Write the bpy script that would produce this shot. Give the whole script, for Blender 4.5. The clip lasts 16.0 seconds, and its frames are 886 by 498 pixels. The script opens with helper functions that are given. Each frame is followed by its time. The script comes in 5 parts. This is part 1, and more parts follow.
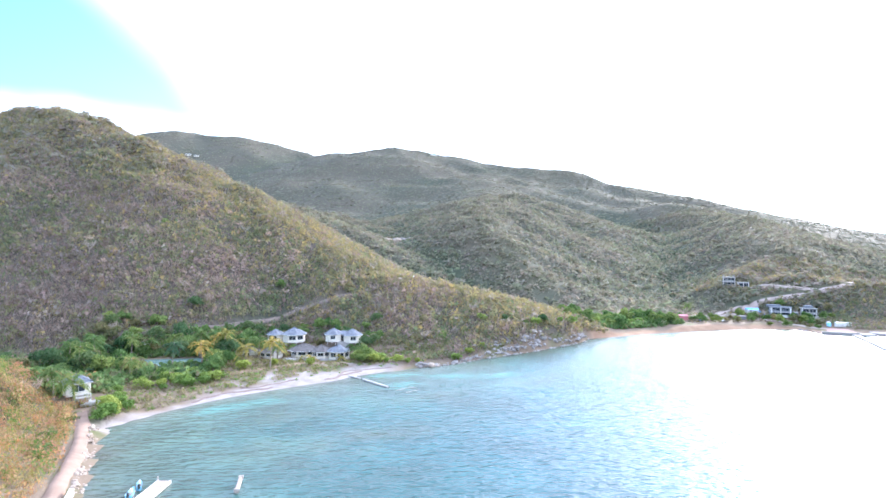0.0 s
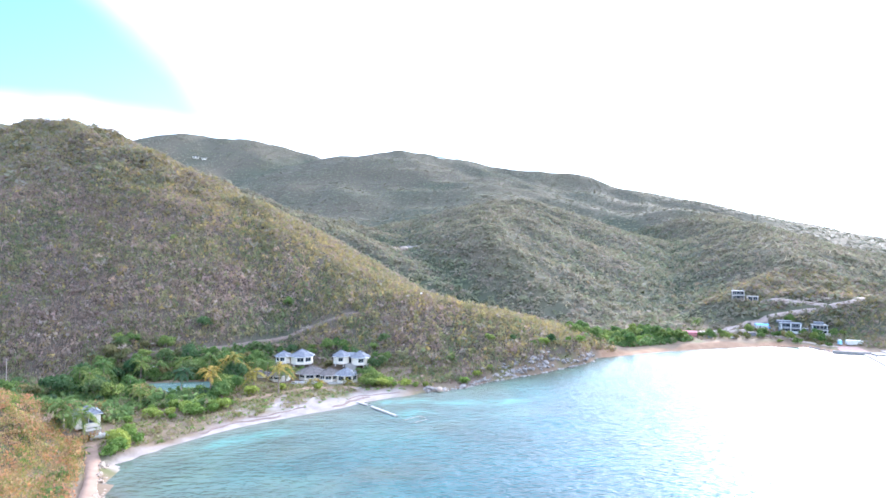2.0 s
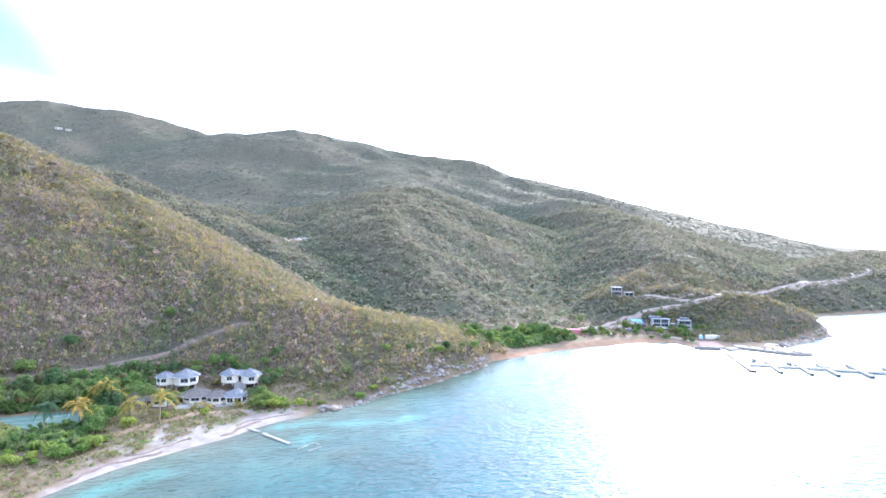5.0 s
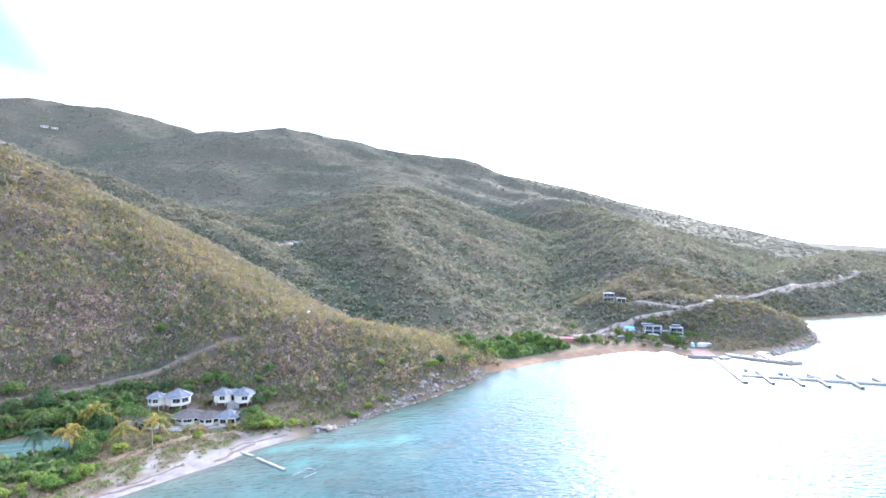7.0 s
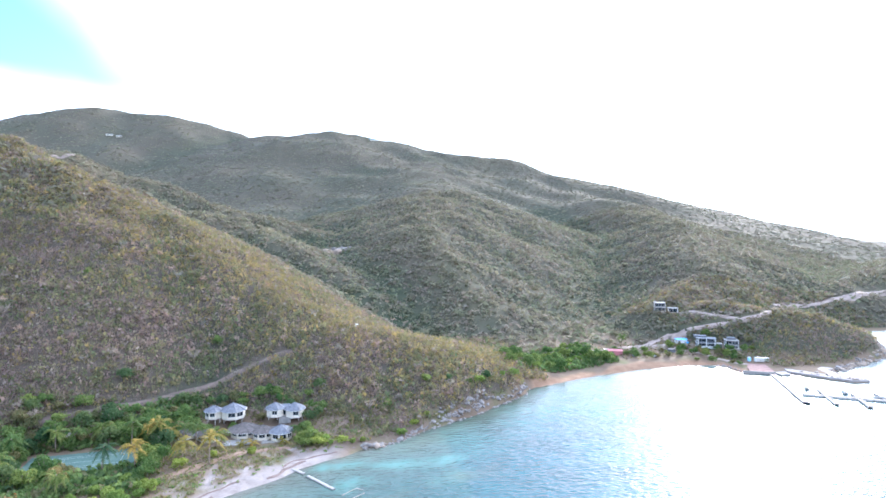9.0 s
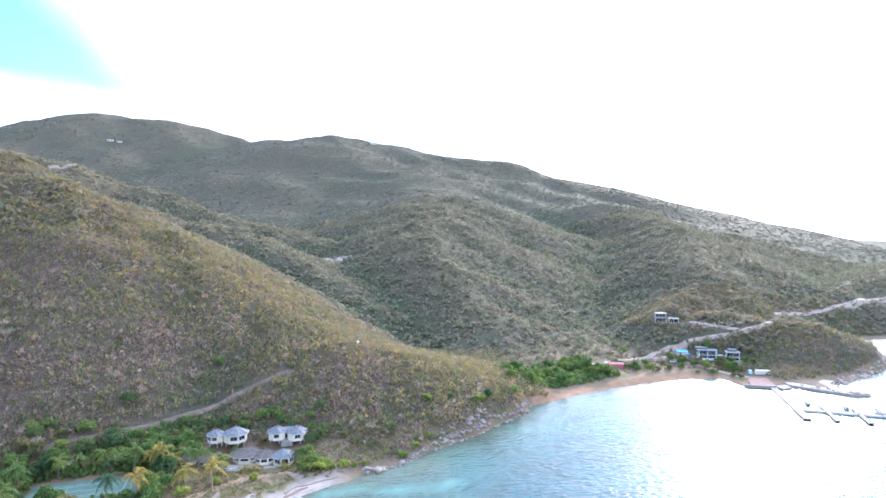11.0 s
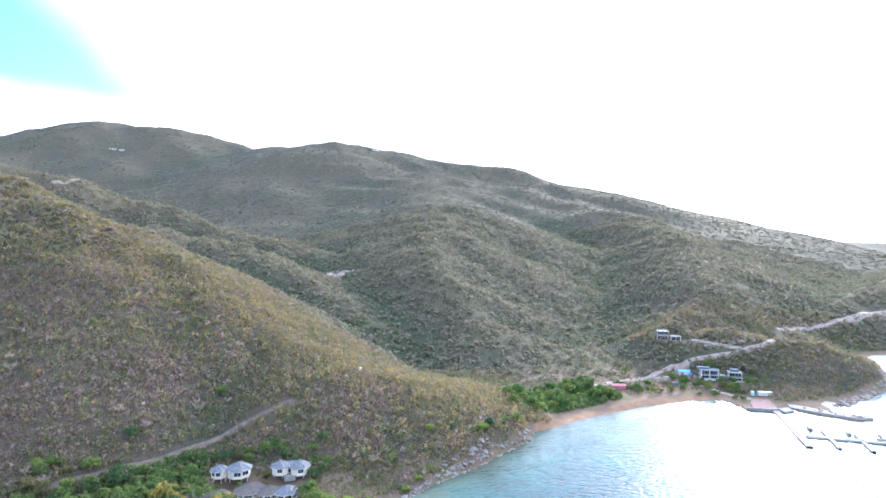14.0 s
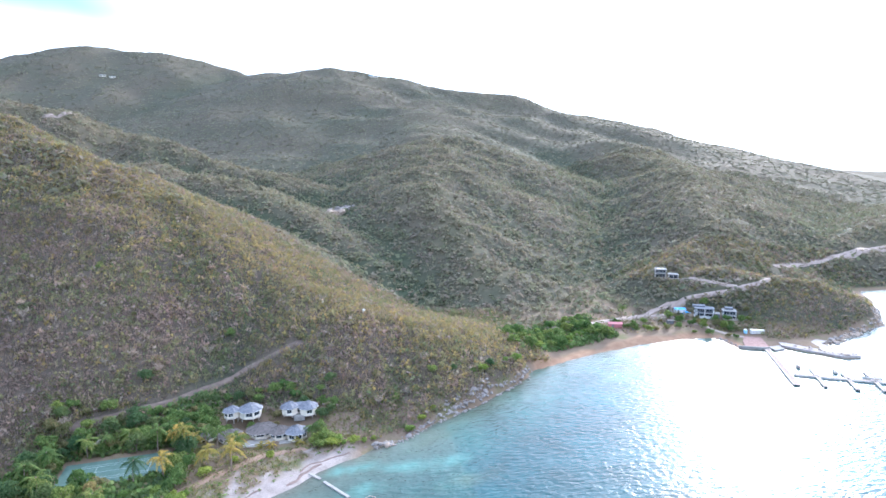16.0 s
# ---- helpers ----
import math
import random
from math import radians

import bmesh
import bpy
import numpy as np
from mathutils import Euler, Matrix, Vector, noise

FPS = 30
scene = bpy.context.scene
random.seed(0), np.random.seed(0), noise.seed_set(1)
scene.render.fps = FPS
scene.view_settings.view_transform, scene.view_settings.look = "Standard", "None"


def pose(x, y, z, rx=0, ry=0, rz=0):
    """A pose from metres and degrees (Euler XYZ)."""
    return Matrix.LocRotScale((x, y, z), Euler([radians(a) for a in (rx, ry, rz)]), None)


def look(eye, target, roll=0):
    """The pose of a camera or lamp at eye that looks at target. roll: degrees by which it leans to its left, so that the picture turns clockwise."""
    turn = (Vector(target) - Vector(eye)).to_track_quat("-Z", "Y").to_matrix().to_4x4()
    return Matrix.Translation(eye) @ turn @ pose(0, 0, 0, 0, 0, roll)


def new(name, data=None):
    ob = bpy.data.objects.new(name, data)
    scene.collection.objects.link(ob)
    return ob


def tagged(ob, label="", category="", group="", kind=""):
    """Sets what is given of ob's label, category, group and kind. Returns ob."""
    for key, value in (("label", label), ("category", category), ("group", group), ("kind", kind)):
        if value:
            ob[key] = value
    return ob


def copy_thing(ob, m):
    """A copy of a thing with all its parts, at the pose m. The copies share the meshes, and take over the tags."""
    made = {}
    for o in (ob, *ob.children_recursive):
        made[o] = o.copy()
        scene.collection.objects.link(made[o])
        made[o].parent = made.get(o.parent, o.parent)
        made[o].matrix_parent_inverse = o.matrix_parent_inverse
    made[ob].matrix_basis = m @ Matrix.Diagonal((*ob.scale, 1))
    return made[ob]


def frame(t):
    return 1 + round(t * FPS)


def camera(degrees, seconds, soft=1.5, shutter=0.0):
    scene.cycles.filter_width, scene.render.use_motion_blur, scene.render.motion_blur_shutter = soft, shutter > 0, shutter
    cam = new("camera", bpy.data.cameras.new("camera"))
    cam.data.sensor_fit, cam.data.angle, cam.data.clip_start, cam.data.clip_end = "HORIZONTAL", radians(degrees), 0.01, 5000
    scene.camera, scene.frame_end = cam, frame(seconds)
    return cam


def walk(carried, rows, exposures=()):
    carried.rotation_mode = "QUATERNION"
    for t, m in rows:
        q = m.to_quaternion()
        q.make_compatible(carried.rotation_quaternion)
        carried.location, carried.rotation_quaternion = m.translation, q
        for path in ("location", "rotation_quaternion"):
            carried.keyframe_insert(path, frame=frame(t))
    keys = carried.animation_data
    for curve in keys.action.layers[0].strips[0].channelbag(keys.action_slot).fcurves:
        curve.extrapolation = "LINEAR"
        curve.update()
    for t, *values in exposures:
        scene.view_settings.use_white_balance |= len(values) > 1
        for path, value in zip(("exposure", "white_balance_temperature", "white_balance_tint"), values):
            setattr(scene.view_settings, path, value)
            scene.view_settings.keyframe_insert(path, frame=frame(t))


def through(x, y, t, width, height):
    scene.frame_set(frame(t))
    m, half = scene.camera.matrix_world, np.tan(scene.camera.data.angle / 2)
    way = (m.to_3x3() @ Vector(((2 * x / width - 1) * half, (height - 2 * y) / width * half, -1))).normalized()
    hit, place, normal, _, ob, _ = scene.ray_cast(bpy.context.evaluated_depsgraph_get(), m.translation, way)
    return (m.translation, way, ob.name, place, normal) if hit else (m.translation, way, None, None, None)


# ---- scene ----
cam = camera(76.0, 16.0, soft=1.6)
# seconds, x, y, z, turn to the right, tilt up, lean
PATH = [
    (0.0, -0.00, 0.00, 41.74, 4.63, 0.78, 0.20),
    (0.5, -0.20, 0.16, 43.90, 4.46, 0.82, 0.20),
    (1.0, -0.40, 0.30, 46.07, 4.30, 0.85, 0.25),
    (1.5, -0.59, 0.36, 48.29, 4.14, 0.86, 0.29),
    (2.0, -0.77, 0.38, 50.53, 4.00, 0.89, 0.33),
    (2.5, -0.96, 0.42, 52.79, 3.88, 0.90, 0.36),
    (3.0, -1.10, 0.43, 55.02, 3.63, 0.77, 0.39),
    (3.5, -1.14, 0.43, 57.22, 4.87, 0.16, 0.47),
    (4.0, -1.18, 0.50, 59.44, 5.23, -0.33, 0.51),
    (4.5, -1.10, 0.80, 61.69, 6.00, -0.69, 0.57),
    (4.6, -1.08, 0.89, 62.14, 7.05, -0.80, 0.58),
    (4.8, -1.00, 1.10, 63.04, 10.45, -0.90, 0.62),
    (5.0, -0.95, 1.32, 63.94, 14.48, -0.94, 0.64),
    (5.2, -0.91, 1.52, 64.82, 18.30, -1.00, 0.70),
    (5.5, -1.00, 1.80, 66.06, 22.80, -1.05, 0.70),
    (6.0, -1.40, 2.30, 68.13, 24.80, -1.15, 0.65),
    (6.5, -1.70, 2.70, 70.19, 20.60, -1.25, 0.55),
    (7.0, -2.00, 2.90, 72.26, 15.40, -1.30, 0.45),
    (7.3, -2.04, 2.90, 73.50, 13.22, -1.33, 0.43),
    (7.5, -2.06, 2.87, 74.29, 12.44, -1.44, 0.44),
    (8.0, -2.05, 2.62, 76.28, 10.89, -1.50, 0.37),
    (8.5, -1.98, 2.34, 78.31, 10.64, -1.47, 0.26),
    (9.0, -1.86, 2.08, 80.41, 10.72, -1.44, 0.12),
    (11.5, -1.50, 1.34, 91.43, 10.55, -1.30, -0.37),
    (12.0, -1.43, 1.15, 93.61, 10.50, -1.26, -0.44),
    (12.5, -1.36, 0.97, 95.77, 10.48, -1.22, -0.52),
    (13.0, -1.30, 0.78, 97.93, 10.45, -1.16, -0.57),
    (13.5, -1.24, 0.59, 100.09, 10.43, -1.11, -0.63),
    (14.0, -1.21, 0.41, 102.24, 10.40, -1.04, -0.70),
    (14.5, -1.26, 0.24, 104.36, 10.40, -0.97, -0.76),
    (15.0, -1.39, 0.12, 106.51, 10.32, -5.48, -0.84),
    (15.5, -1.57, 0.13, 108.74, 10.27, -8.32, -0.83),
    (16.0, -1.74, 0.17, 111.01, 10.28, -8.28, -0.86),
]


def eye(x, y, z, turn, tilt, lean):
    return pose(x, y, z, 90 + tilt, 0, -turn) @ pose(0, 0, 0, 0, 0, lean)


walk(cam, [(t, eye(*row)) for t, *row in PATH], exposures=[(0.0, 1.24, 5000, 14), (5.0, 1.23, 5000, 14), (9.0, 1.00, 5000, 14), (16.0, 0.90, 5000, 14)])

# ---- light ----
SUN_TURN, SUN_HEIGHT = radians(40), radians(17)
world = bpy.data.worlds.new("world")
scene.world = world
world.use_nodes = True
wn, wl = world.node_tree.nodes, world.node_tree.links
wn.clear()
out = wn.new("ShaderNodeOutputWorld")
sky = wn.new("ShaderNodeTexSky")
sky.sky_type, sky.sun_disc = "NISHITA", False
sky.sun_elevation, sky.sun_rotation, sky.dust_density = SUN_HEIGHT, SUN_TURN, 2.0
clear_sky = wn.new("ShaderNodeBackground")
clear_sky.inputs["Strength"].default_value = 0.21
clean = wn.new("ShaderNodeMix")
clean.data_type, clean.blend_type = "RGBA", "MULTIPLY"
clean.inputs[0].default_value, clean.inputs[7].default_value = 1.0, (0.78, 0.97, 1.0, 1)
wl.new(sky.outputs["Color"], clean.inputs[6])
wl.new(clean.outputs[2], clear_sky.inputs["Color"])
cloud = wn.new("ShaderNodeBackground")
cloud.inputs["Color"].default_value = (0.985, 0.99, 1.0, 1)
coord = wn.new("ShaderNodeTexCoord")
sep = wn.new("ShaderNodeSeparateXYZ")
wl.new(coord.outputs["Generated"], sep.inputs[0])


def world_math(op, a, b):
    node = wn.new("ShaderNodeMath")
    node.operation = op
    for socket, value in zip(node.inputs, (a, b)):
        if isinstance(value, (int, float)):
            socket.default_value = value
        else:
            wl.new(value, socket)
    return node.outputs[0]


def ramp01(value, low, high):
    node = wn.new("ShaderNodeMapRange")
    node.interpolation_type = "SMOOTHSTEP"
    wl.new(value, node.inputs[0])
    node.inputs[1].default_value, node.inputs[2].default_value = low, high
    return node.outputs[0]


# the cloud is brighter round the veiled sun
aim = wn.new("ShaderNodeVectorMath")
aim.operation = "DOT_PRODUCT"
wl.new(coord.outputs["Generated"], aim.inputs[0])
aim.inputs[1].default_value = (math.sin(SUN_TURN) * math.cos(SUN_HEIGHT), math.cos(SUN_TURN) * math.cos(SUN_HEIGHT), math.sin(SUN_HEIGHT))
glare = world_math("POWER", world_math("MAXIMUM", aim.outputs["Value"], 0.0), 14.0)
wl.new(world_math("ADD", world_math("MULTIPLY", glare, 3.0), 1.45), cloud.inputs["Strength"])
# high cloud over the bay and the sun, open blue sky to the left and behind
wisp = wn.new("ShaderNodeTexNoise")
wisp.inputs["Scale"].default_value, wisp.inputs["Detail"].default_value = 5.0, 3.0
wl.new(coord.outputs["Generated"], wisp.inputs["Vector"])
wisps = world_math("MULTIPLY", world_math("SUBTRACT", wisp.outputs["Fac"], 0.5), 0.10)
side = world_math("ADD", world_math("ADD", sep.outputs["X"], world_math("MULTIPLY", sep.outputs["Z"], 0.98)), wisps)
gap_side = ramp01(world_math("MULTIPLY", side, -1.0), -0.05, 0.13)
gap_up = ramp01(world_math("ADD", sep.outputs["Z"], world_math("MULTIPLY", wisps, 0.5)), 0.175, 0.232)
gap = world_math("MULTIPLY", gap_side, gap_up)
mix = wn.new("ShaderNodeMixShader")
wl.new(gap, mix.inputs[0])
wl.new(cloud.outputs[0], mix.inputs[1])
wl.new(clear_sky.outputs[0], mix.inputs[2])
wl.new(mix.outputs[0], out.inputs["Surface"])

sun = new("sun", bpy.data.lights.new("sun", "SUN"))
sun.data.energy, sun.data.angle, sun.data.color = 5.0, radians(5), (1.0, 0.80, 0.56)
toward = Vector((math.sin(SUN_TURN) * math.cos(SUN_HEIGHT), math.cos(SUN_TURN) * math.cos(SUN_HEIGHT), math.sin(SUN_HEIGHT)))
sun.matrix_world = look(toward * 400, (0, 0, 0))

# ---- materials ----


class Shader:
    """A small helper round one node material."""

    def __init__(self, name, rough=0.8, metal=0.0, spec=0.3):
        self.mat = bpy.data.materials.new(name)
        self.mat.use_nodes = True
        self.n, self.l = self.mat.node_tree.nodes, self.mat.node_tree.links
        self.bsdf = self.n["Principled BSDF"]
        self.bsdf.inputs["Roughness"].default_value = rough
        self.bsdf.inputs["Metallic"].default_value = metal
        self.bsdf.inputs["Specular IOR Level"].default_value = spec

    def noise(self, scale, detail=4.0, rough=0.6, stretch=None):
        co = self.n.new("ShaderNodeTexCoord")
        tex = self.n.new("ShaderNodeTexNoise")
        tex.inputs["Scale"].default_value, tex.inputs["Detail"].default_value, tex.inputs["Roughness"].default_value = scale, detail, rough
        if stretch:
            mp = self.n.new("ShaderNodeMapping")
            mp.inputs["Scale"].default_value = stretch
            self.l.new(co.outputs["Object"], mp.inputs["Vector"])
            self.l.new(mp.outputs[0], tex.inputs["Vector"])
        else:
            self.l.new(co.outputs["Object"], tex.inputs["Vector"])
        return tex.outputs["Fac"]

    def ramp(self, fac, *stops):
        node = self.n.new("ShaderNodeValToRGB")
        els = node.color_ramp.elements
        while len(els) < len(stops):
            els.new(0.5)
        for el, (at, col) in zip(els, stops):
            el.position, el.color = at, (*col, 1)
        self.l.new(fac, node.inputs[0])
        return node.outputs[0]

    def mix(self, fac, a, b, mode="MIX"):
        node = self.n.new("ShaderNodeMix")
        node.data_type, node.blend_type = "RGBA", mode
        for socket, value in ((node.inputs[0], fac), (node.inputs[6], a), (node.inputs[7], b)):
            if isinstance(value, (int, float)):
                socket.default_value = value
            elif isinstance(value, tuple):
                socket.default_value = (*value, 1)
            else:
                self.l.new(value, socket)
        return node.outputs[2]

    def attr(self, name):
        node = self.n.new("ShaderNodeAttribute")
        node.attribute_name = name
        return node

    def random(self):
        return self.n.new("ShaderNodeObjectInfo").outputs["Random"]

    def island(self):
        return self.n.new("ShaderNodeNewGeometry").outputs["Random Per Island"]

    def color(self, socket):
        if isinstance(socket, tuple):
            self.bsdf.inputs["Base Color"].default_value = (*socket, 1)
        else:
            self.l.new(socket, self.bsdf.inputs["Base Color"])
        return self

    def bump(self, height, strength, distance):
        node = self.n.new("ShaderNodeBump")
        node.inputs["Strength"].default_value, node.inputs["Distance"].default_value = strength, distance
        self.l.new(height, node.inputs["Height"])
        self.l.new(node.outputs[0], self.bsdf.inputs["Normal"])
        return self


def plain(name, a, b, scale, rough=0.8, metal=0.0, bump=0.0, distance=0.02, spec=0.3):
    m = Shader(name, rough, metal, spec)
    f = m.noise(scale, 5)
    m.color(m.ramp(f, (0.3, a), (0.7, b)))
    if bump:
        m.bump(m.noise(scale * 3, 4), bump, distance)
    return m.mat


def ground_material():
    m = Shader("dry_ground", 0.95, 0, 0.1)
    cover = m.attr("cover")
    sand = m.n.new("ShaderNodeSeparateColor")
    m.l.new(cover.outputs["Color"], sand.inputs[0])
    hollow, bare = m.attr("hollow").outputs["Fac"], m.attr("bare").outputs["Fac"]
    earth = m.ramp(m.noise(0.06, 6), (0.3, (0.115, 0.088, 0.06)), (0.5, (0.165, 0.125, 0.09)), (0.66, (0.105, 0.105, 0.05)))
    # near-hill soil darkened to stand for the shade between shrubs
    bush = m.ramp(m.noise(0.42, 4, 0.65), (0.32, (0.040, 0.034, 0.027)), (0.5, (0.074, 0.060, 0.048)), (0.68, (0.108, 0.088, 0.064)))
    drift = m.ramp(m.noise(0.0045, 7, 0.6), (0.36, (0.050, 0.060, 0.040)), (0.5, (0.076, 0.070, 0.056)), (0.64, (0.098, 0.080, 0.066)))
    beyond = m.attr("beyond").outputs["Fac"]
    canopy = m.ramp(m.noise(0.11, 6, 0.72), (0.36, (0.060, 0.065, 0.054)), (0.5, (0.084, 0.082, 0.072)), (0.64, (0.106, 0.098, 0.084)))
    hill = m.mix(beyond, m.mix(0.4, bush, drift), m.mix(1.0, m.mix(0.45, canopy, drift), (0.90, 0.89, 0.76), "MULTIPLY"))
    # darker and greener in the gullies, lighter and warmer on the crests
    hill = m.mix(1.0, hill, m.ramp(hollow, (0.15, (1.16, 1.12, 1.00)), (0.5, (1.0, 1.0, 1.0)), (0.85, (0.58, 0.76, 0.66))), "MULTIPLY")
    base = m.mix(sand.outputs[2], earth, hill)
    pinkish = m.ramp(m.noise(0.5, 5, 0.7), (0.35, (0.095, 0.072, 0.058)), (0.65, (0.185, 0.142, 0.118)))
    base = m.mix(bare, base, pinkish)
    white = m.ramp(m.noise(0.25, 5), (0.3, (0.20, 0.172, 0.158)), (0.7, (0.30, 0.268, 0.25)))
    ochre = m.ramp(m.noise(0.2, 5), (0.3, (0.20, 0.125, 0.08)), (0.7, (0.28, 0.19, 0.125)))
    base = m.mix(sand.outputs[0], base, white)
    base = m.mix(sand.outputs[1], base, ochre)
    m.color(base)
    relief = m.n.new("ShaderNodeMapRange")
    m.l.new(beyond, relief.inputs[0])
    relief.inputs[3].default_value, relief.inputs[4].default_value = 1.0, 0.25
    lumps = m.n.new("ShaderNodeMath")
    lumps.operation = "MULTIPLY"
    m.l.new(m.noise(0.5, 5, 0.65), lumps.inputs[0])
    m.l.new(relief.outputs[0], lumps.inputs[1])
    m.bump(lumps.outputs[0], 0.4, 1.0)
    return m.mat


def sea_material():
    m = Shader("sea_water", 0.24, 0, 0.5)
    m.bsdf.inputs["IOR"].default_value = 1.33
    depth, sandy, weedy = (m.attr(key).outputs["Fac"] for key in ("depth", "sandy", "weedy"))
    patch = m.noise(0.035, 6, 0.62)
    body = m.ramp(depth, (0.0, (0.085, 0.088, 0.068)), (0.04, (0.075, 0.100, 0.078)), (0.16, (0.052, 0.090, 0.074)), (0.5, (0.017, 0.064, 0.060)), (1.0, (0.007, 0.052, 0.060)))
    body = m.mix(sandy, body, (0.085, 0.225, 0.195))
    body = m.mix(weedy, body, (0.050, 0.074, 0.050))
    grass = m.ramp(patch, (0.36, (1.22, 1.26, 1.22)), (0.48, (1.0, 1.0, 1.0)), (0.62, (0.74, 0.72, 0.68)))
    m.color(m.mix(1.0, body, grass, "MULTIPLY"))
    swell = m.noise(0.10, 2, 0.5, (0.7, 1.0, 1.0))
    ripple = m.noise(0.55, 2.2, 0.55, (0.55, 1.0, 1.0))
    both = m.n.new("ShaderNodeMath")
    both.operation = "MULTIPLY_ADD"
    m.l.new(swell, both.inputs[0])
    both.inputs[1].default_value = 0.45
    m.l.new(ripple, both.inputs[2])
    m.bump(both.outputs[0], 1.0, 0.48)
    return m.mat


GROUND, SEA = ground_material(), sea_material()

# ---- the lie of the land ----
# level places: x, y, half sizes, turn in degrees, height
PADS = [(-86.8, 213.1, 19, 10, 6.7, 2.6), (-45.5, 245, 8, 4, 0, 4.4), (-22.5, 244, 8, 4, 0, 4.9), (-38, 231, 11, 7, 0, 1.5), (-25, 228, 8, 6, 0, 1.3), (-87, 163, 7, 7, 0, 2.6), (-66, 130, 4.5, 24, 27, 1.9), (-74, 145, 4, 14, 33, 2.0),
        (249, 346, 16, 9, -25, 4.0), (200, 340, 45, 16, 15, 2.6), (243, 302, 10, 11, 0, 1.0), (253, 410, 9, 8, 0, 20.0), (231, 365, 10, 6, 0, 4.8)]
COAST = [(-60, -900), (-50, -100), (-42, 30), (-47, 75), (-55, 103), (-66, 130), (-71, 144.5), (-66, 152), (-61, 159), (-50, 172),
         (-42, 178.5), (-29.5, 187.3), (-21, 193), (-14, 200.5), (-5, 206.3), (1, 208.6), (8, 214.5), (17, 217.5), (24, 222), (36, 232.5),
         (60, 248), (78, 262), (90, 272), (97.5, 284.5), (121, 293.5), (146, 303), (177, 312.3), (210, 316.5), (229, 314.5), (234, 309), (231.5, 293),
         (243.7, 287), (257, 287.5), (264.5, 276), (275.5, 263), (286, 261.5), (288.5, 267.5), (283.5, 278), (285, 285), (300, 291), (333, 306), (356, 315), (372, 333),
         (392, 352), (412, 372), (432, 404), (456, 402), (620, 420), (1000, 560), (2200, 760), (5000, 900)]
LAND = COAST + [(5000, 6000), (-5000, 6000), (-5000, -900)]
# crests: x, y, height, reach of the slope
SPINES = [
    (1.0, [(-620, 640, 130, 260), (-346, 530, 160, 285), (-300, 505, 157, 280), (-258, 485, 147, 265), (-198, 458, 125, 232), (-140, 432, 97, 180),
           (-100, 405, 76, 145), (-66, 380, 57, 112), (-28, 346, 40, 95), (0, 327, 30, 88), (40, 308, 21, 78), (68, 294, 12, 48), (92, 288, 2.5, 20)]),
    (1.3, [(-900, 820, 290, 600), (-520, 900, 240, 420), (-400, 920, 200, 360), (-300, 925, 165, 330), (-180, 900, 125, 280), (-60, 850, 95, 230)]),
    (1.1, [(-220, 720, 118, 270), (-127, 683, 98, 220), (-60, 625, 75, 170), (-13, 560, 52, 120), (25, 492, 27, 75), (55, 440, 8, 40)]),
    (1.5, [(-2600, 2900, 500, 1900), (-1599, 3209, 640, 2200), (-1273, 3590, 795, 2600), (-947, 3573, 758, 2500), (-444, 3218, 588, 2200), (7, 2800, 565, 2150),
           (311, 2557, 452, 1900), (530, 2291, 398, 1650), (742, 1994, 308, 1300), (805, 1850, 240, 1050), (980, 1450, 118, 500), (1100, 1250, 88, 400), (1300, 1050, 35, 240), (1800, 900, 10, 150)]),
    (1.2, [(311, 2557, 425, 1200), (260, 1700, 270, 850), (200, 1150, 170, 560), (130, 820, 112, 330), (100, 690, 88, 230), (112, 580, 58, 150), (118, 480, 28, 90), (125, 400, 6, 40)]),
    (1.2, [(1000, 3100, 350, 1300), (1851, 3327, 330, 1000), (2215, 2957, 95, 600), (3600, 2300, 8, 400)]),
    (1.2, [(742, 1994, 270, 800), (640, 1300, 160, 450), (560, 900, 112, 300), (430, 620, 72, 200), (335, 480, 42, 110), (275, 428, 27, 65), (240, 395, 13, 40)]),
    (1.0, [(440, 450, 14, 40), (500, 490, 30, 75), (640, 560, 44, 130), (900, 720, 50, 180), (1500, 980, 30, 200), (2600, 1250, 12, 200)]),
    (1.0, [(285, 395, 26, 62), (313, 362, 24, 58), (335, 352, 21, 48), (352, 340, 15, 38), (362, 328, 6, 20)]),
    (1.0, [(-260, 60, 52, 120), (-180, 105, 33, 80), (-130, 130, 22, 50), (-106, 150, 14, 30), (-99, 166, 8, 18)]),
    (1.0, [(-180, 105, 33, 80), (-105, 95, 17, 42), (-92, 40, 18, 42), (-110, -60, 22, 52)]),
]


def coast_distance(x, y):
    """Metres to the water's edge, positive on land."""
    best = np.full(x.shape, 1e9)
    inside = np.zeros(x.shape, bool)
    loop = LAND + LAND[:1]
    for (ax, ay), (bx, by) in zip(loop, loop[1:]):
        ex, ey = bx - ax, by - ay
        k = np.clip(((x - ax) * ex + (y - ay) * ey) / (ex * ex + ey * ey), 0, 1)
        best = np.minimum(best, (x - ax - k * ex) ** 2 + (y - ay - k * ey) ** 2)
        if ay != by:
            inside ^= ((ay > y) != (by > y)) & (x < ex * (y - ay) / ey + ax)
    return np.where(inside, 1, -1) * np.sqrt(best)


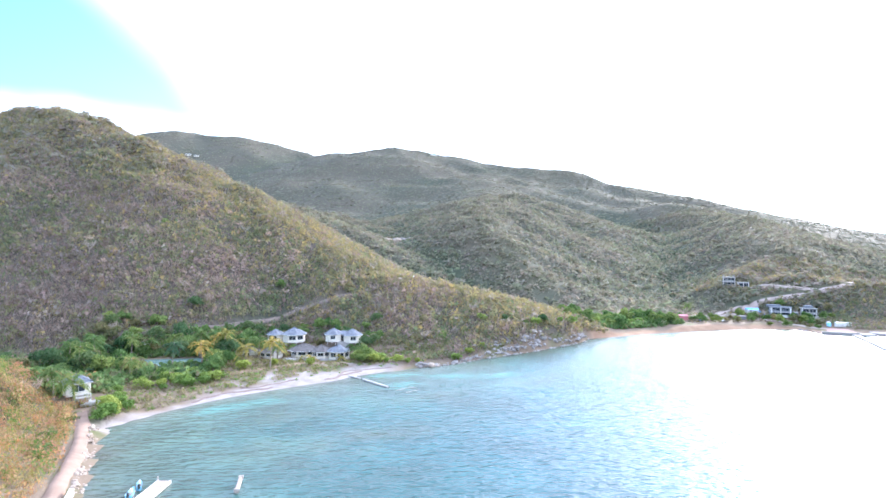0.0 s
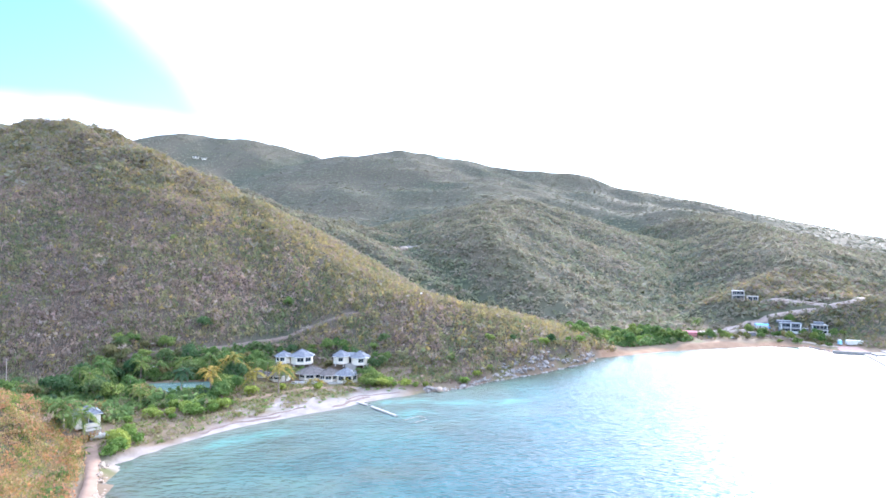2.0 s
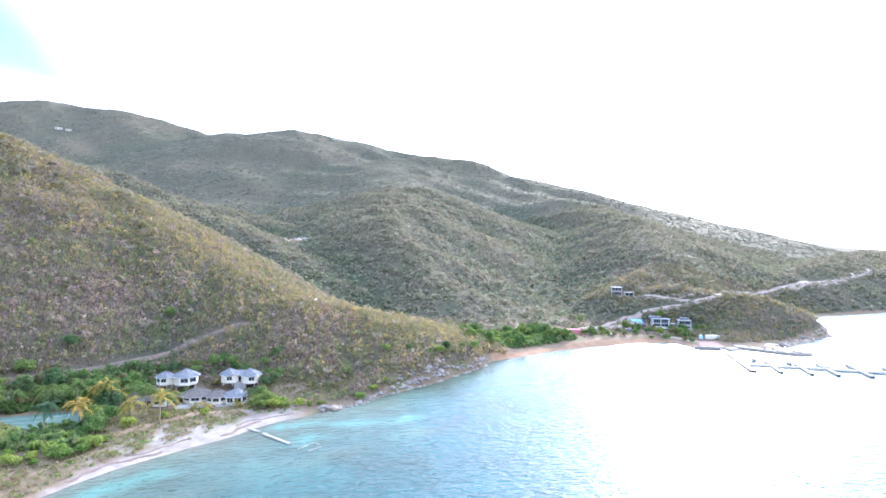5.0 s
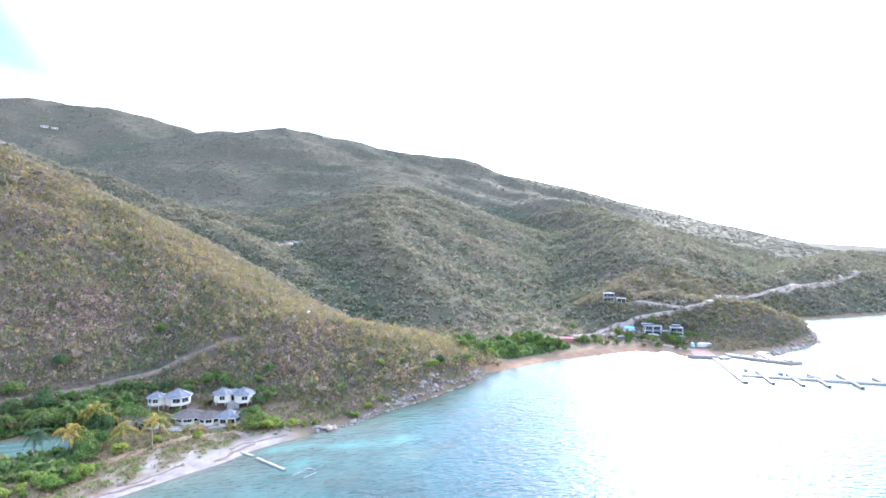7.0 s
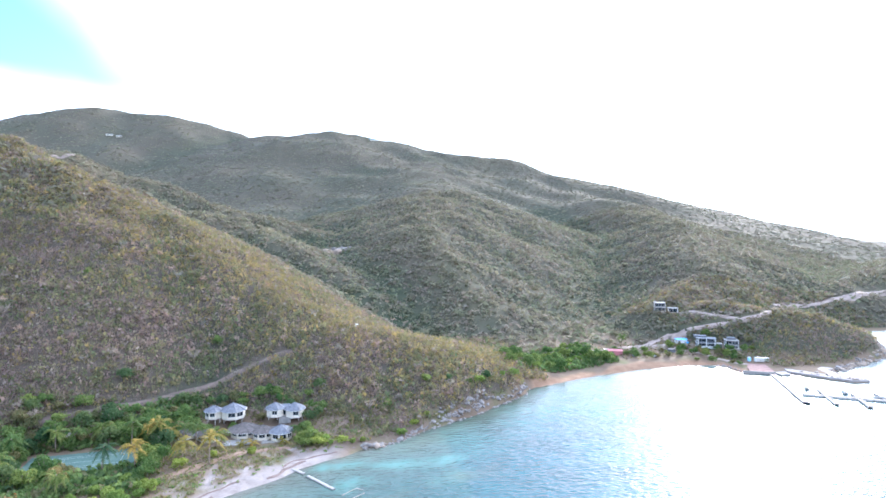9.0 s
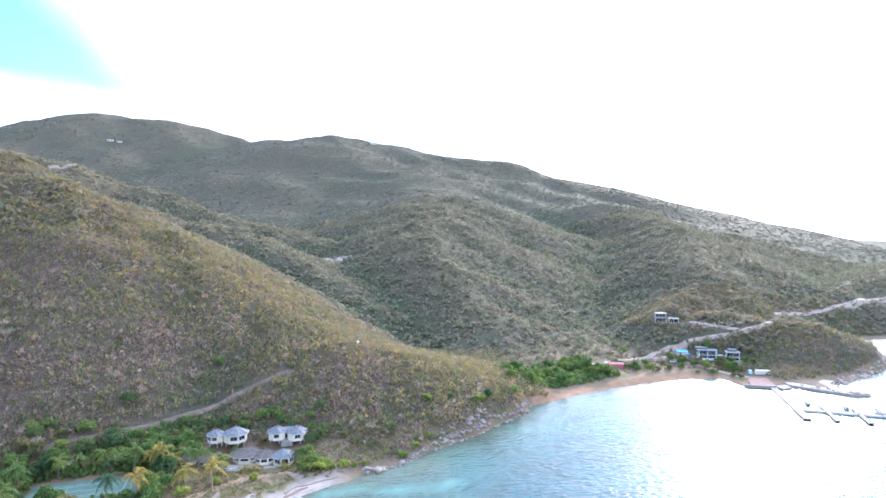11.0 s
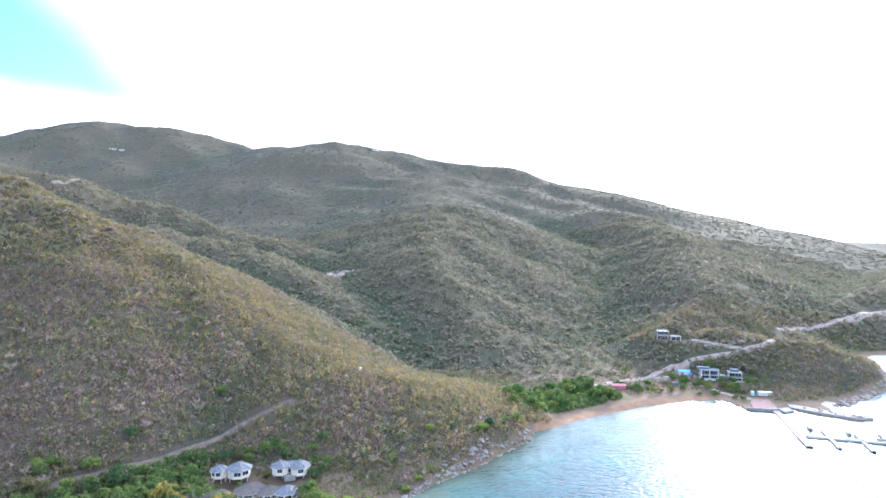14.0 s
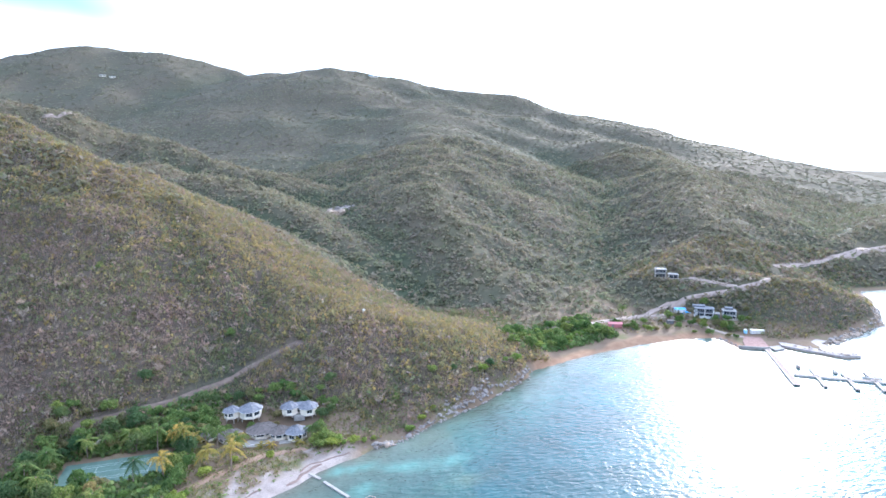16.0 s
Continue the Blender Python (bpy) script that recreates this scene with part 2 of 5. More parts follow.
def waves(x, y, scale, seed, octaves=4):
    """Cheap smooth noise from crossed sines."""
    rng = np.random.RandomState(seed)
    total, amp, size = 0, 1.0, scale
    for _ in range(octaves):
        for _ in range(3):
            a, p, q = rng.uniform(0, 2 * np.pi, 3)
            u = (x * np.cos(a) + y * np.sin(a)) / size * 2 * np.pi
            v = (-x * np.sin(a) + y * np.cos(a)) / size * 1.3 * np.pi
            total = total + amp / 3 * np.sin(u + p + 1.3 * np.sin(v + q))
        amp, size = amp * 0.5, size * 0.47
    return total


def hills(x, y):
    total = np.zeros(x.shape)
    for power, spine in SPINES:
        top = np.zeros(x.shape)
        for (ax, ay, az, aw), (bx, by, bz, bw) in zip(spine, spine[1:]):
            ex, ey = bx - ax, by - ay
            k = np.clip(((x - ax) * ex + (y - ay) * ey) / (ex * ex + ey * ey), 0, 1)
            d = np.hypot(x - ax - k * ex, y - ay - k * ey)
            z, w = az + k * (bz - az), aw + k * (bw - aw)
            r = 0.10 * w
            top = np.maximum(top, z * np.clip(1 - (np.sqrt(d * d + r * r) - r) / w, 0, 1) ** power)
        total = np.maximum(total, top) + 0.05 * np.minimum(total, top) * np.exp(-np.abs(total - top) / 12)
    return total


def height(x, y, s=None):
    x, y = np.asarray(x, float), np.asarray(y, float)
    s = coast_distance(x, y) if s is None else s
    h = hills(x, y)
    near = np.clip((1500 - y) / 700, 0, 1)
    h = h + np.minimum(h, 130) * near * (0.05 * waves(x, y, 160, 3) + 0.02 * waves(x, y, 45, 4, 2)) + 0.03 * np.minimum(h, 300) * (1 - near) * waves(x, y, 700, 9, 2) + 0.06 * np.minimum(h, 170) * np.clip((y - 560) / 300, 0, 1) * waves(x, 0.7 * y, 380, 19, 2) - 0.016 * np.minimum(h, 260) * np.clip((y - 560) / 500, 0, 1) * np.abs(np.sin(x / 95 + 1.6 * np.sin(y / 410) + 0.6 * np.sin(x / 37))) ** 0.7
    plain = 1.5 * np.clip(s / 9, 0, 1) + 2.2 * np.clip((s - 9) / 55, 0, 1) + 0.12 * waves(x, y, 18, 5, 2) * np.clip(s / 6, 0, 1)
    rise = h * np.clip((s + 1.0) / 7, 0, 1) ** 0.8
    land = np.maximum(plain, rise) + 0.35 * np.minimum(plain, rise)
    for px, py, hx, hy, turn, level in PADS:
        c, q = math.cos(radians(turn)), math.sin(radians(turn))
        u, v = (x - px) * c + (y - py) * q, -(x - px) * q + (y - py) * c
        edge = np.hypot(np.maximum(np.abs(u) - hx, 0), np.maximum(np.abs(v) - hy, 0))
        k = np.clip(1 - edge / 9, 0, 1)
        k = k * k * (3 - 2 * k) * np.clip(s / 3, 0, 1)
        land = land * (1 - k) + level * k
    return np.where(s > 0, land, np.maximum(s * 0.10, -7))


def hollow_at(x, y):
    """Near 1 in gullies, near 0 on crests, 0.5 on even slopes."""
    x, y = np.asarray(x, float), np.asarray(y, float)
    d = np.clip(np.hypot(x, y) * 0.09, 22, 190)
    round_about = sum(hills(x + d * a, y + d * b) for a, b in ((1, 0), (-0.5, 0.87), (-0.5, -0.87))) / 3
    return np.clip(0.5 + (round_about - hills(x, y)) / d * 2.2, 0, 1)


def beyond_at(x, y):
    """0 on the near hill and the shore, 1 on the slopes behind."""
    edge = np.interp(x, [-400, -258, -140, -66, 0, 92, 130], [560, 490, 436, 382, 329, 290, 200]) + 16
    return np.clip(np.maximum((np.hypot(x, y) - 480) / 60, (y - edge) / 20), 0, 1)


def bare_at(x, y):
    """The thin stony slope beside the villas."""
    k = np.clip(1.25 - np.hypot((x - 14) / 26, (y - 233) / 15), 0, 1)
    return np.clip(k * 1.1 - 0.15 + 0.35 * waves(x, y, 14, 61, 3) * (k > 0), 0, 1)


def lot_at(x, y, s):
    """Patchy pale sand behind the beach."""
    k = np.clip((x + 60) / 14, 0, 1) * np.clip((-6 - x) / 8, 0, 1) * np.clip((23 - s) / 6, 0, 1) * (y > 150) * (y < 222)
    return np.clip(k * (0.42 - s / 40 + 1.5 * waves(x + 0.6 * y, y, 11, 62, 4)), 0, 1)


def ground_z(x, y):
    return float(height(np.array([x]), np.array([y]))[0])


def steps(marks):
    """Coordinates with the spacing given for each stretch."""
    got = [marks[0][0]]
    for (a, da), (b, db) in zip(marks, marks[1:]):
        while got[-1] < b:
            k = min(1, max(0, (got[-1] - a) / (b - a)))
            got.append(got[-1] + da + k * (db - da))
    return np.array(got)


def sheet(name, xs, ys, z, material, attributes):
    gx, gy = np.meshgrid(xs, ys)
    me = bpy.data.meshes.new(name)
    nx, ny = len(xs), len(ys)
    i = (np.arange(ny - 1)[:, None] * nx + np.arange(nx - 1)[None]).ravel()
    quads = np.stack([i, i + 1, i + nx + 1, i + nx], 1)
    fill(me, np.stack([gx.ravel(), gy.ravel(), z.ravel()], 1), quads)
    for key, values in attributes.items():
        if values.ndim == 2:
            at = me.color_attributes.new(key, "FLOAT_COLOR", "POINT")
            at.data.foreach_set("color", values.astype(np.float32).ravel())
        else:
            at = me.attributes.new(key, "FLOAT", "POINT")
            at.data.foreach_set("value", values.astype(np.float32).ravel())
    me.materials.append(material)
    me.shade_smooth()
    return new(name, me)


def fill(me, verts, faces):
    faces = np.asarray(faces, np.int32)
    k = faces.shape[1]
    me.vertices.add(len(verts))
    me.vertices.foreach_set("co", np.asarray(verts, np.float32).ravel())
    me.loops.add(faces.size)
    me.loops.foreach_set("vertex_index", faces.ravel())
    me.polygons.add(len(faces))
    me.polygons.foreach_set("loop_start", np.arange(0, faces.size, k, dtype=np.int32))
    me.update(calc_edges=True)
    me.validate()


gxs = steps([(-4800, 160), (-900, 30), (-380, 3.5), (400, 3.5), (900, 25), (4800, 160)])
gys = steps([(-900, 90), (-40, 12), (70, 3.0), (460, 3.0), (800, 8), (1600, 24), (4900, 70)])
GX, GY = np.meshgrid(gxs, gys)
GS = coast_distance(GX, GY)
GZ = height(GX, GY, GS)
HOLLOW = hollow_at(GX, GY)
SLOPE_Y, SLOPE_X = np.gradient(GZ, gys, gxs)


def from_grid(field, x, y):
    """Read a field of the ground grid between its points."""
    i = np.clip(np.searchsorted(gxs, x) - 1, 0, len(gxs) - 2)
    j = np.clip(np.searchsorted(gys, y) - 1, 0, len(gys) - 2)
    u, v = (x - gxs[i]) / (gxs[i + 1] - gxs[i]), (y - gys[j]) / (gys[j + 1] - gys[j])
    return (field[j, i] * (1 - u) + field[j, i + 1] * u) * (1 - v) + (field[j + 1, i] * (1 - u) + field[j + 1, i + 1] * u) * v


cover = np.zeros((GX.size, 4))
ragged = GS + 3.0 * waves(GX, GY, 30, 12, 3)
white = np.clip((2.4 + 5.6 * np.clip((GX + 62) / 26, 0, 1) - ragged * 0.5 - GS * 0.5) / 1.3, 0, 1) * np.clip((3 - GX) / 8, 0, 1) * (GY > 140) * (GY < 225) * (GZ < 3)
white = np.maximum(white, lot_at(GX, GY, GS) * (GZ < 4))
ochre = np.clip((7.0 - ragged) / 3, 0, 1) * (GX > 98) * (GX < 236) * (GZ < 4.5)
hilly = np.maximum(np.clip((GZ - 3.6) / 3, 0, 1), (GX > 310) * (GS > 7))
cover[:, 0], cover[:, 1], cover[:, 2], cover[:, 3] = white.ravel(), ochre.ravel(), hilly.ravel(), 1
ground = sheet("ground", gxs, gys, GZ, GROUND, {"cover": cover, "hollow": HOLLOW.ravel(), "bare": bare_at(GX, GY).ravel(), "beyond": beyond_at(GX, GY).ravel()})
tagged(ground, "dry scrub covered hills, flat shore and pale sandy beach", "ground", kind="structure")

wxs = steps([(-400, 40), (-90, 2.5), (320, 2.5), (900, 30), (4900, 200)])
wys = steps([(-900, 60), (40, 6), (80, 2.5), (330, 2.5), (900, 40), (1400, 120)])
WX, WY = np.meshgrid(wxs, wys)
WS = -coast_distance(WX, WY)
depth = np.clip((WS + 2.5 * waves(WX, WY, 26, 21, 3)) / np.where(WX < 40, 80, 45), 0, 1)


def patches(spots, soft):
    """Uneven patches on the sea bed: x, y, half length, half width, turn."""
    total = np.zeros(WX.shape)
    for px, py, a, b, turn in spots:
        c, q = math.cos(radians(turn)), math.sin(radians(turn))
        u, v = (WX - px) * c + (WY - py) * q, -(WX - px) * q + (WY - py) * c
        total = np.maximum(total, np.clip((1.0 - np.hypot(u / a, v / b) + 0.28 * waves(WX, WY, 13, 23, 3)) / soft, 0, 1))
    return total.ravel()


sandy = patches([(-41, 164, 11, 6.5, 40), (-50, 158, 7, 4, 50), (-7, 200, 6, 5, 30), (3, 201, 9, 4, 20), (20, 198, 15, 5, 0), (35, 199, 12, 6, 20), (2, 184, 10, 6, 20)], 0.9) * 0.62
weedy = patches([(-52, 132, 26, 14, 60), (-25, 125, 30, 14, 20), (-55, 145, 10, 5, 45), (-22, 178, 12, 6, 35), (-48, 120, 12, 6, 60), (8, 208, 10, 3.5, 20), (30, 215, 22, 5, 35), (60, 240, 22, 5, 40), (-30, 150, 18, 7, 30), (10, 170, 20, 7, 20), (-5, 135, 22, 8, 15), (40, 185, 20, 6, 10)], 1.0) * 0.6
sea = sheet("sea", wxs, wys, np.zeros(WX.shape), SEA, {"depth": depth.ravel(), "sandy": sandy, "weedy": weedy})
tagged(sea, "rippled turquoise sea turning pale under the low sun", "water", kind="structure")

# ---- more materials ----


def leaf_material(name, *colors, through=0.45, tint=False):
    m = Shader(name, 0.85, 0, 0.15)
    if tint:
        col = m.attr("tint").outputs["Color"]
        col = m.mix(0.22, col, m.mix(1.0, col, m.ramp(m.island(), (0.0, (0.55, 0.55, 0.58)), (1.0, (1.42, 1.38, 1.3))), "MULTIPLY"))
    else:
        each = m.random()
        leaf = m.ramp(m.island(), *[(i / (len(colors) - 1), c) for i, c in enumerate(colors)])
        col = m.mix(1.0, leaf, m.ramp(each, (0.0, (0.60, 0.72, 0.70)), (0.6, (0.98, 0.96, 0.95)), (1.0, (1.35, 1.15, 1.0))), "MULTIPLY")
    m.color(col)
    glow = m.n.new("ShaderNodeBsdfTranslucent")
    m.l.new(col, glow.inputs["Color"])
    both = m.n.new("ShaderNodeMixShader")
    both.inputs[0].default_value = through
    m.l.new(m.bsdf.outputs[0], both.inputs[1])
    m.l.new(glow.outputs[0], both.inputs[2])
    m.l.new(both.outputs[0], m.n["Material Output"].inputs["Surface"])
    return m.mat


SCRUB = leaf_material("dry_scrub", tint=True, through=0.48)
LEAF_GREEN = leaf_material("green_leaves", (0.075, 0.125, 0.04), (0.135, 0.205, 0.06), (0.215, 0.285, 0.085))
LEAF_BRIGHT = leaf_material("bright_green_leaves", (0.125, 0.185, 0.042), (0.205, 0.285, 0.062), (0.28, 0.355, 0.09))
LEAF_OLIVE = leaf_material("olive_leaves", (0.10, 0.115, 0.05), (0.18, 0.18, 0.08), (0.27, 0.23, 0.11))
LEAF_DARK = leaf_material("dark_green_leaves", (0.05, 0.09, 0.04), (0.085, 0.14, 0.06), (0.135, 0.195, 0.08))
FROND_GREEN = leaf_material("green_palm_leaf", (0.05, 0.095, 0.025), (0.10, 0.16, 0.045), (0.18, 0.215, 0.07))
FROND_YELLOW = leaf_material("yellowed_palm_leaf", (0.16, 0.155, 0.04), (0.33, 0.27, 0.06), (0.43, 0.30, 0.085))
FROND_DARK = leaf_material("dark_palm_leaf", (0.03, 0.07, 0.04), (0.05, 0.10, 0.05), (0.08, 0.13, 0.06))
TWIG = leaf_material("pale_twigs", (0.24, 0.19, 0.15), (0.34, 0.28, 0.22), (0.42, 0.36, 0.30), through=0.1)
BARK = plain("grey_bark", (0.16, 0.12, 0.09), (0.30, 0.25, 0.20), 6, 0.9, bump=0.5)
WALL = plain("cream_wall", (0.56, 0.52, 0.43), (0.70, 0.655, 0.55), 0.7, 0.85, bump=0.15)
ROOF = plain("grey_shingles", (0.085, 0.095, 0.115), (0.19, 0.20, 0.23), 1.1, 0.6, bump=0.5, distance=0.05)
ROOF_DULL = plain("brown_grey_shingles", (0.075, 0.066, 0.062), (0.15, 0.132, 0.124), 1.0, 0.7, bump=0.5, distance=0.05)
TRIM = plain("white_trim", (0.52, 0.52, 0.50), (0.64, 0.64, 0.62), 2.0, 0.6)
CONCRETE = plain("weathered_concrete", (0.19, 0.185, 0.175), (0.31, 0.30, 0.285), 0.8, 0.9, bump=0.4)
PALE_CONCRETE = plain("pale_concrete", (0.42, 0.385, 0.345), (0.56, 0.515, 0.465), 0.7, 0.85, bump=0.3)
DARK_WALL = plain("dark_grey_render", (0.10, 0.11, 0.13), (0.18, 0.19, 0.21), 0.8, 0.7)
WOOD = plain("grey_timber", (0.22, 0.19, 0.16), (0.38, 0.34, 0.30), 2.5, 0.85, bump=0.5)
PALE_WOOD = plain("pale_decking", (0.24, 0.195, 0.17), (0.34, 0.285, 0.255), 2.0, 0.9, bump=0.3, spec=0.08)
DIRT = plain("pink_dirt_track", (0.17, 0.115, 0.085), (0.25, 0.175, 0.13), 0.35, 0.95, bump=0.5, distance=0.1)
PALE_DIRT = plain("pale_gravel_road", (0.22, 0.175, 0.15), (0.32, 0.265, 0.235), 0.3, 0.95, bump=0.4, distance=0.1)
TRACK = plain("overgrown_track", (0.075, 0.06, 0.05), (0.17, 0.13, 0.108), 0.3, 0.95, bump=0.5, distance=0.1)
ROCK = plain("grey_rock", (0.15, 0.138, 0.13), (0.31, 0.285, 0.265), 0.5, 0.9, bump=0.7, distance=0.15)
PALE_ROCK = plain("pale_boulder", (0.22, 0.175, 0.135), (0.38, 0.315, 0.255), 0.6, 0.9, bump=0.7, distance=0.1)
RUBBLE = plain("pale_grey_rubble", (0.24, 0.215, 0.20), (0.40, 0.37, 0.35), 0.9, 0.95, bump=0.9, distance=0.15)
WEED = plain("dry_seaweed", (0.10, 0.075, 0.066), (0.20, 0.15, 0.13), 1.2, 0.95, bump=0.6, distance=0.1)
COURT = plain("faded_green_court", (0.058, 0.105, 0.088), (0.095, 0.15, 0.125), 0.4, 0.85)
LINE = plain("worn_white_paint", (0.20, 0.26, 0.24), (0.33, 0.37, 0.35), 1.5, 0.8)
RED = plain("pinkish_red_sheet", (0.34, 0.12, 0.13), (0.44, 0.18, 0.19), 0.8, 0.6)
BLUE = plain("bright_blue_sheet", (0.06, 0.26, 0.55), (0.12, 0.36, 0.65), 0.8, 0.5)
PALE_BLUE = plain("pale_blue_plastic", (0.25, 0.55, 0.80), (0.38, 0.66, 0.86), 1.0, 0.35, spec=0.5)
BRICK_DECK = plain("pinkish_paving", (0.20, 0.13, 0.115), (0.29, 0.20, 0.18), 0.5, 0.95, bump=0.3, spec=0.08)
RUBBER = plain("black_rubber", (0.02, 0.02, 0.02), (0.05, 0.05, 0.05), 3, 0.8)


def glass_material():
    m = Shader("dark_window_glass", 0.05, 0, 0.5)
    m.color(m.ramp(m.noise(0.4, 2), (0.3, (0.015, 0.022, 0.03)), (0.7, (0.035, 0.045, 0.055))))
    return m.mat


GLASS = glass_material()

# ---- building helpers ----


def part(name, bm, material, parent=None, label="", smooth=False):
    me = bpy.data.meshes.new(name)
    bm.normal_update()
    bm.to_mesh(me)
    bm.free()
    me.materials.append(material)
    if smooth:
        me.shade_smooth()
    ob = new(name, me)
    ob.parent = parent
    return tagged(ob, label) if label else ob


def base(name, x, y, z, turn=0, label="", category="", group=""):
    ob = new(name)
    ob.matrix_world = pose(x, y, z, 0, 0, turn)
    ob.empty_display_size = 0.5
    return tagged(ob, label, category, group)


def slab(bm, x, y, z, sx, sy, sz, turn=0, tilt=0):
    """A box with its middle at x, y, z."""
    m = pose(x, y, z, tilt, 0, turn) @ Matrix.Diagonal((sx, sy, sz, 1))
    bmesh.ops.create_cube(bm, size=1, matrix=m)
    return bm


def box(x, y, z, sx, sy, sz, turn=0, tilt=0, soft=0.0):
    bm = slab(bmesh.new(), x, y, z, sx, sy, sz, turn, tilt)
    if soft:
        bmesh.ops.bevel(bm, geom=bm.edges[:], offset=soft, segments=1, affect="EDGES")
    return bm


def tube(bm, points, radii, sides=7):
    """A tapered tube through the points."""
    rings = []
    for i, (p, r) in enumerate(zip(points, radii)):
        d = Vector(points[min(i + 1, len(points) - 1)]) - Vector(points[max(i - 1, 0)])
        q = d.to_track_quat("Z", "Y").to_matrix()
        rings.append([bm.verts.new(Vector(p) + q @ Vector((r * math.cos(a), r * math.sin(a), 0))) for a in [2 * math.pi * k / sides for k in range(sides)]])
    for a, b in zip(rings, rings[1:]):
        for k in range(sides):
            bm.faces.new((a[k], a[(k + 1) % sides], b[(k + 1) % sides], b[k]))
    bm.faces.new(rings[0][::-1])
    bm.faces.new(rings[-1])
    return bm


def prism(points, low, high):
    bm = bmesh.new()
    a = [bm.verts.new((x, y, low)) for x, y in points]
    b = [bm.verts.new((x, y, high)) for x, y in points]
    n = len(points)
    for k in range(n):
        bm.faces.new((a[k], a[(k + 1) % n], b[(k + 1) % n], b[k]))
    bm.faces.new(b)
    bm.faces.new(a[::-1])
    bmesh.ops.recalc_face_normals(bm, faces=bm.faces[:])
    return bm


def boulder(rng, size=1.0):
    bm = bmesh.new()
    bmesh.ops.create_icosphere(bm, subdivisions=2, radius=size / 2)
    squash = Vector((rng.uniform(0.8, 1.25), rng.uniform(0.7, 1.1), rng.uniform(0.5, 0.8)))
    shift = Vector((rng.uniform(0, 50), rng.uniform(0, 50), rng.uniform(0, 50)))
    for v in bm.verts:
        v.co *= 1 + 0.35 * noise.noise(v.co * (1.6 / size) + shift) + 0.14 * noise.noise(v.co * (4 / size) + shift)
        v.co = Vector((v.co.x * squash.x, v.co.y * squash.y, v.co.z * squash.z))
    return bm


def track(name, line, width, material, label, category="road", lift=0.18):
    """A way laid on the ground, with sloping shoulders."""
    pts = []
    for (ax, ay), (bx, by) in zip(line, line[1:]):
        n = max(2, int(math.hypot(bx - ax, by - ay) / 3))
        pts += [(ax + (bx - ax) * k / n, ay + (by - ay) * k / n) for k in range(n)]
    pts.append(line[-1])
    for _ in range(3):
        pts = [pts[0]] + [((a[0] + 2 * b[0] + c[0]) / 4, (a[1] + 2 * b[1] + c[1]) / 4) for a, b, c in zip(pts, pts[1:], pts[2:])] + [pts[-1]]
    bm, rows = bmesh.new(), []
    for i, (x, y) in enumerate(pts):
        a, b = pts[max(i - 1, 0)], pts[min(i + 1, len(pts) - 1)]
        dx, dy = b[0] - a[0], b[1] - a[1]
        n = math.hypot(dx, dy) or 1
        nx, ny = -dy / n, dx / n
        w = width * (1 + 0.12 * math.sin(i * 0.9) + 0.08 * math.sin(i * 2.3)) / 2
        zs = [ground_z(x + nx * o, y + ny * o) for o in (-w, 0, w)]
        mid = max(zs[1], (zs[0] + zs[2]) / 2)
        row = [(-w * 1.35, min(zs[0], mid) - 0.6), (-w, max(zs[0], mid - 0.6) + lift * 0.8), (0, mid + lift), (w, max(zs[2], mid - 0.6) + lift * 0.8), (w * 1.35, min(zs[2], mid) - 0.6)]
        rows.append([bm.verts.new((x + nx * o, y + ny * o, z)) for o, z in row])
    for a, b in zip(rows, rows[1:]):
        for k in range(4):
            bm.faces.new((a[k], a[k + 1], b[k + 1], b[k]))
    ob = part(name, bm, material, smooth=True)
    return tagged(ob, label, category, kind="structure")


# ---- houses ----


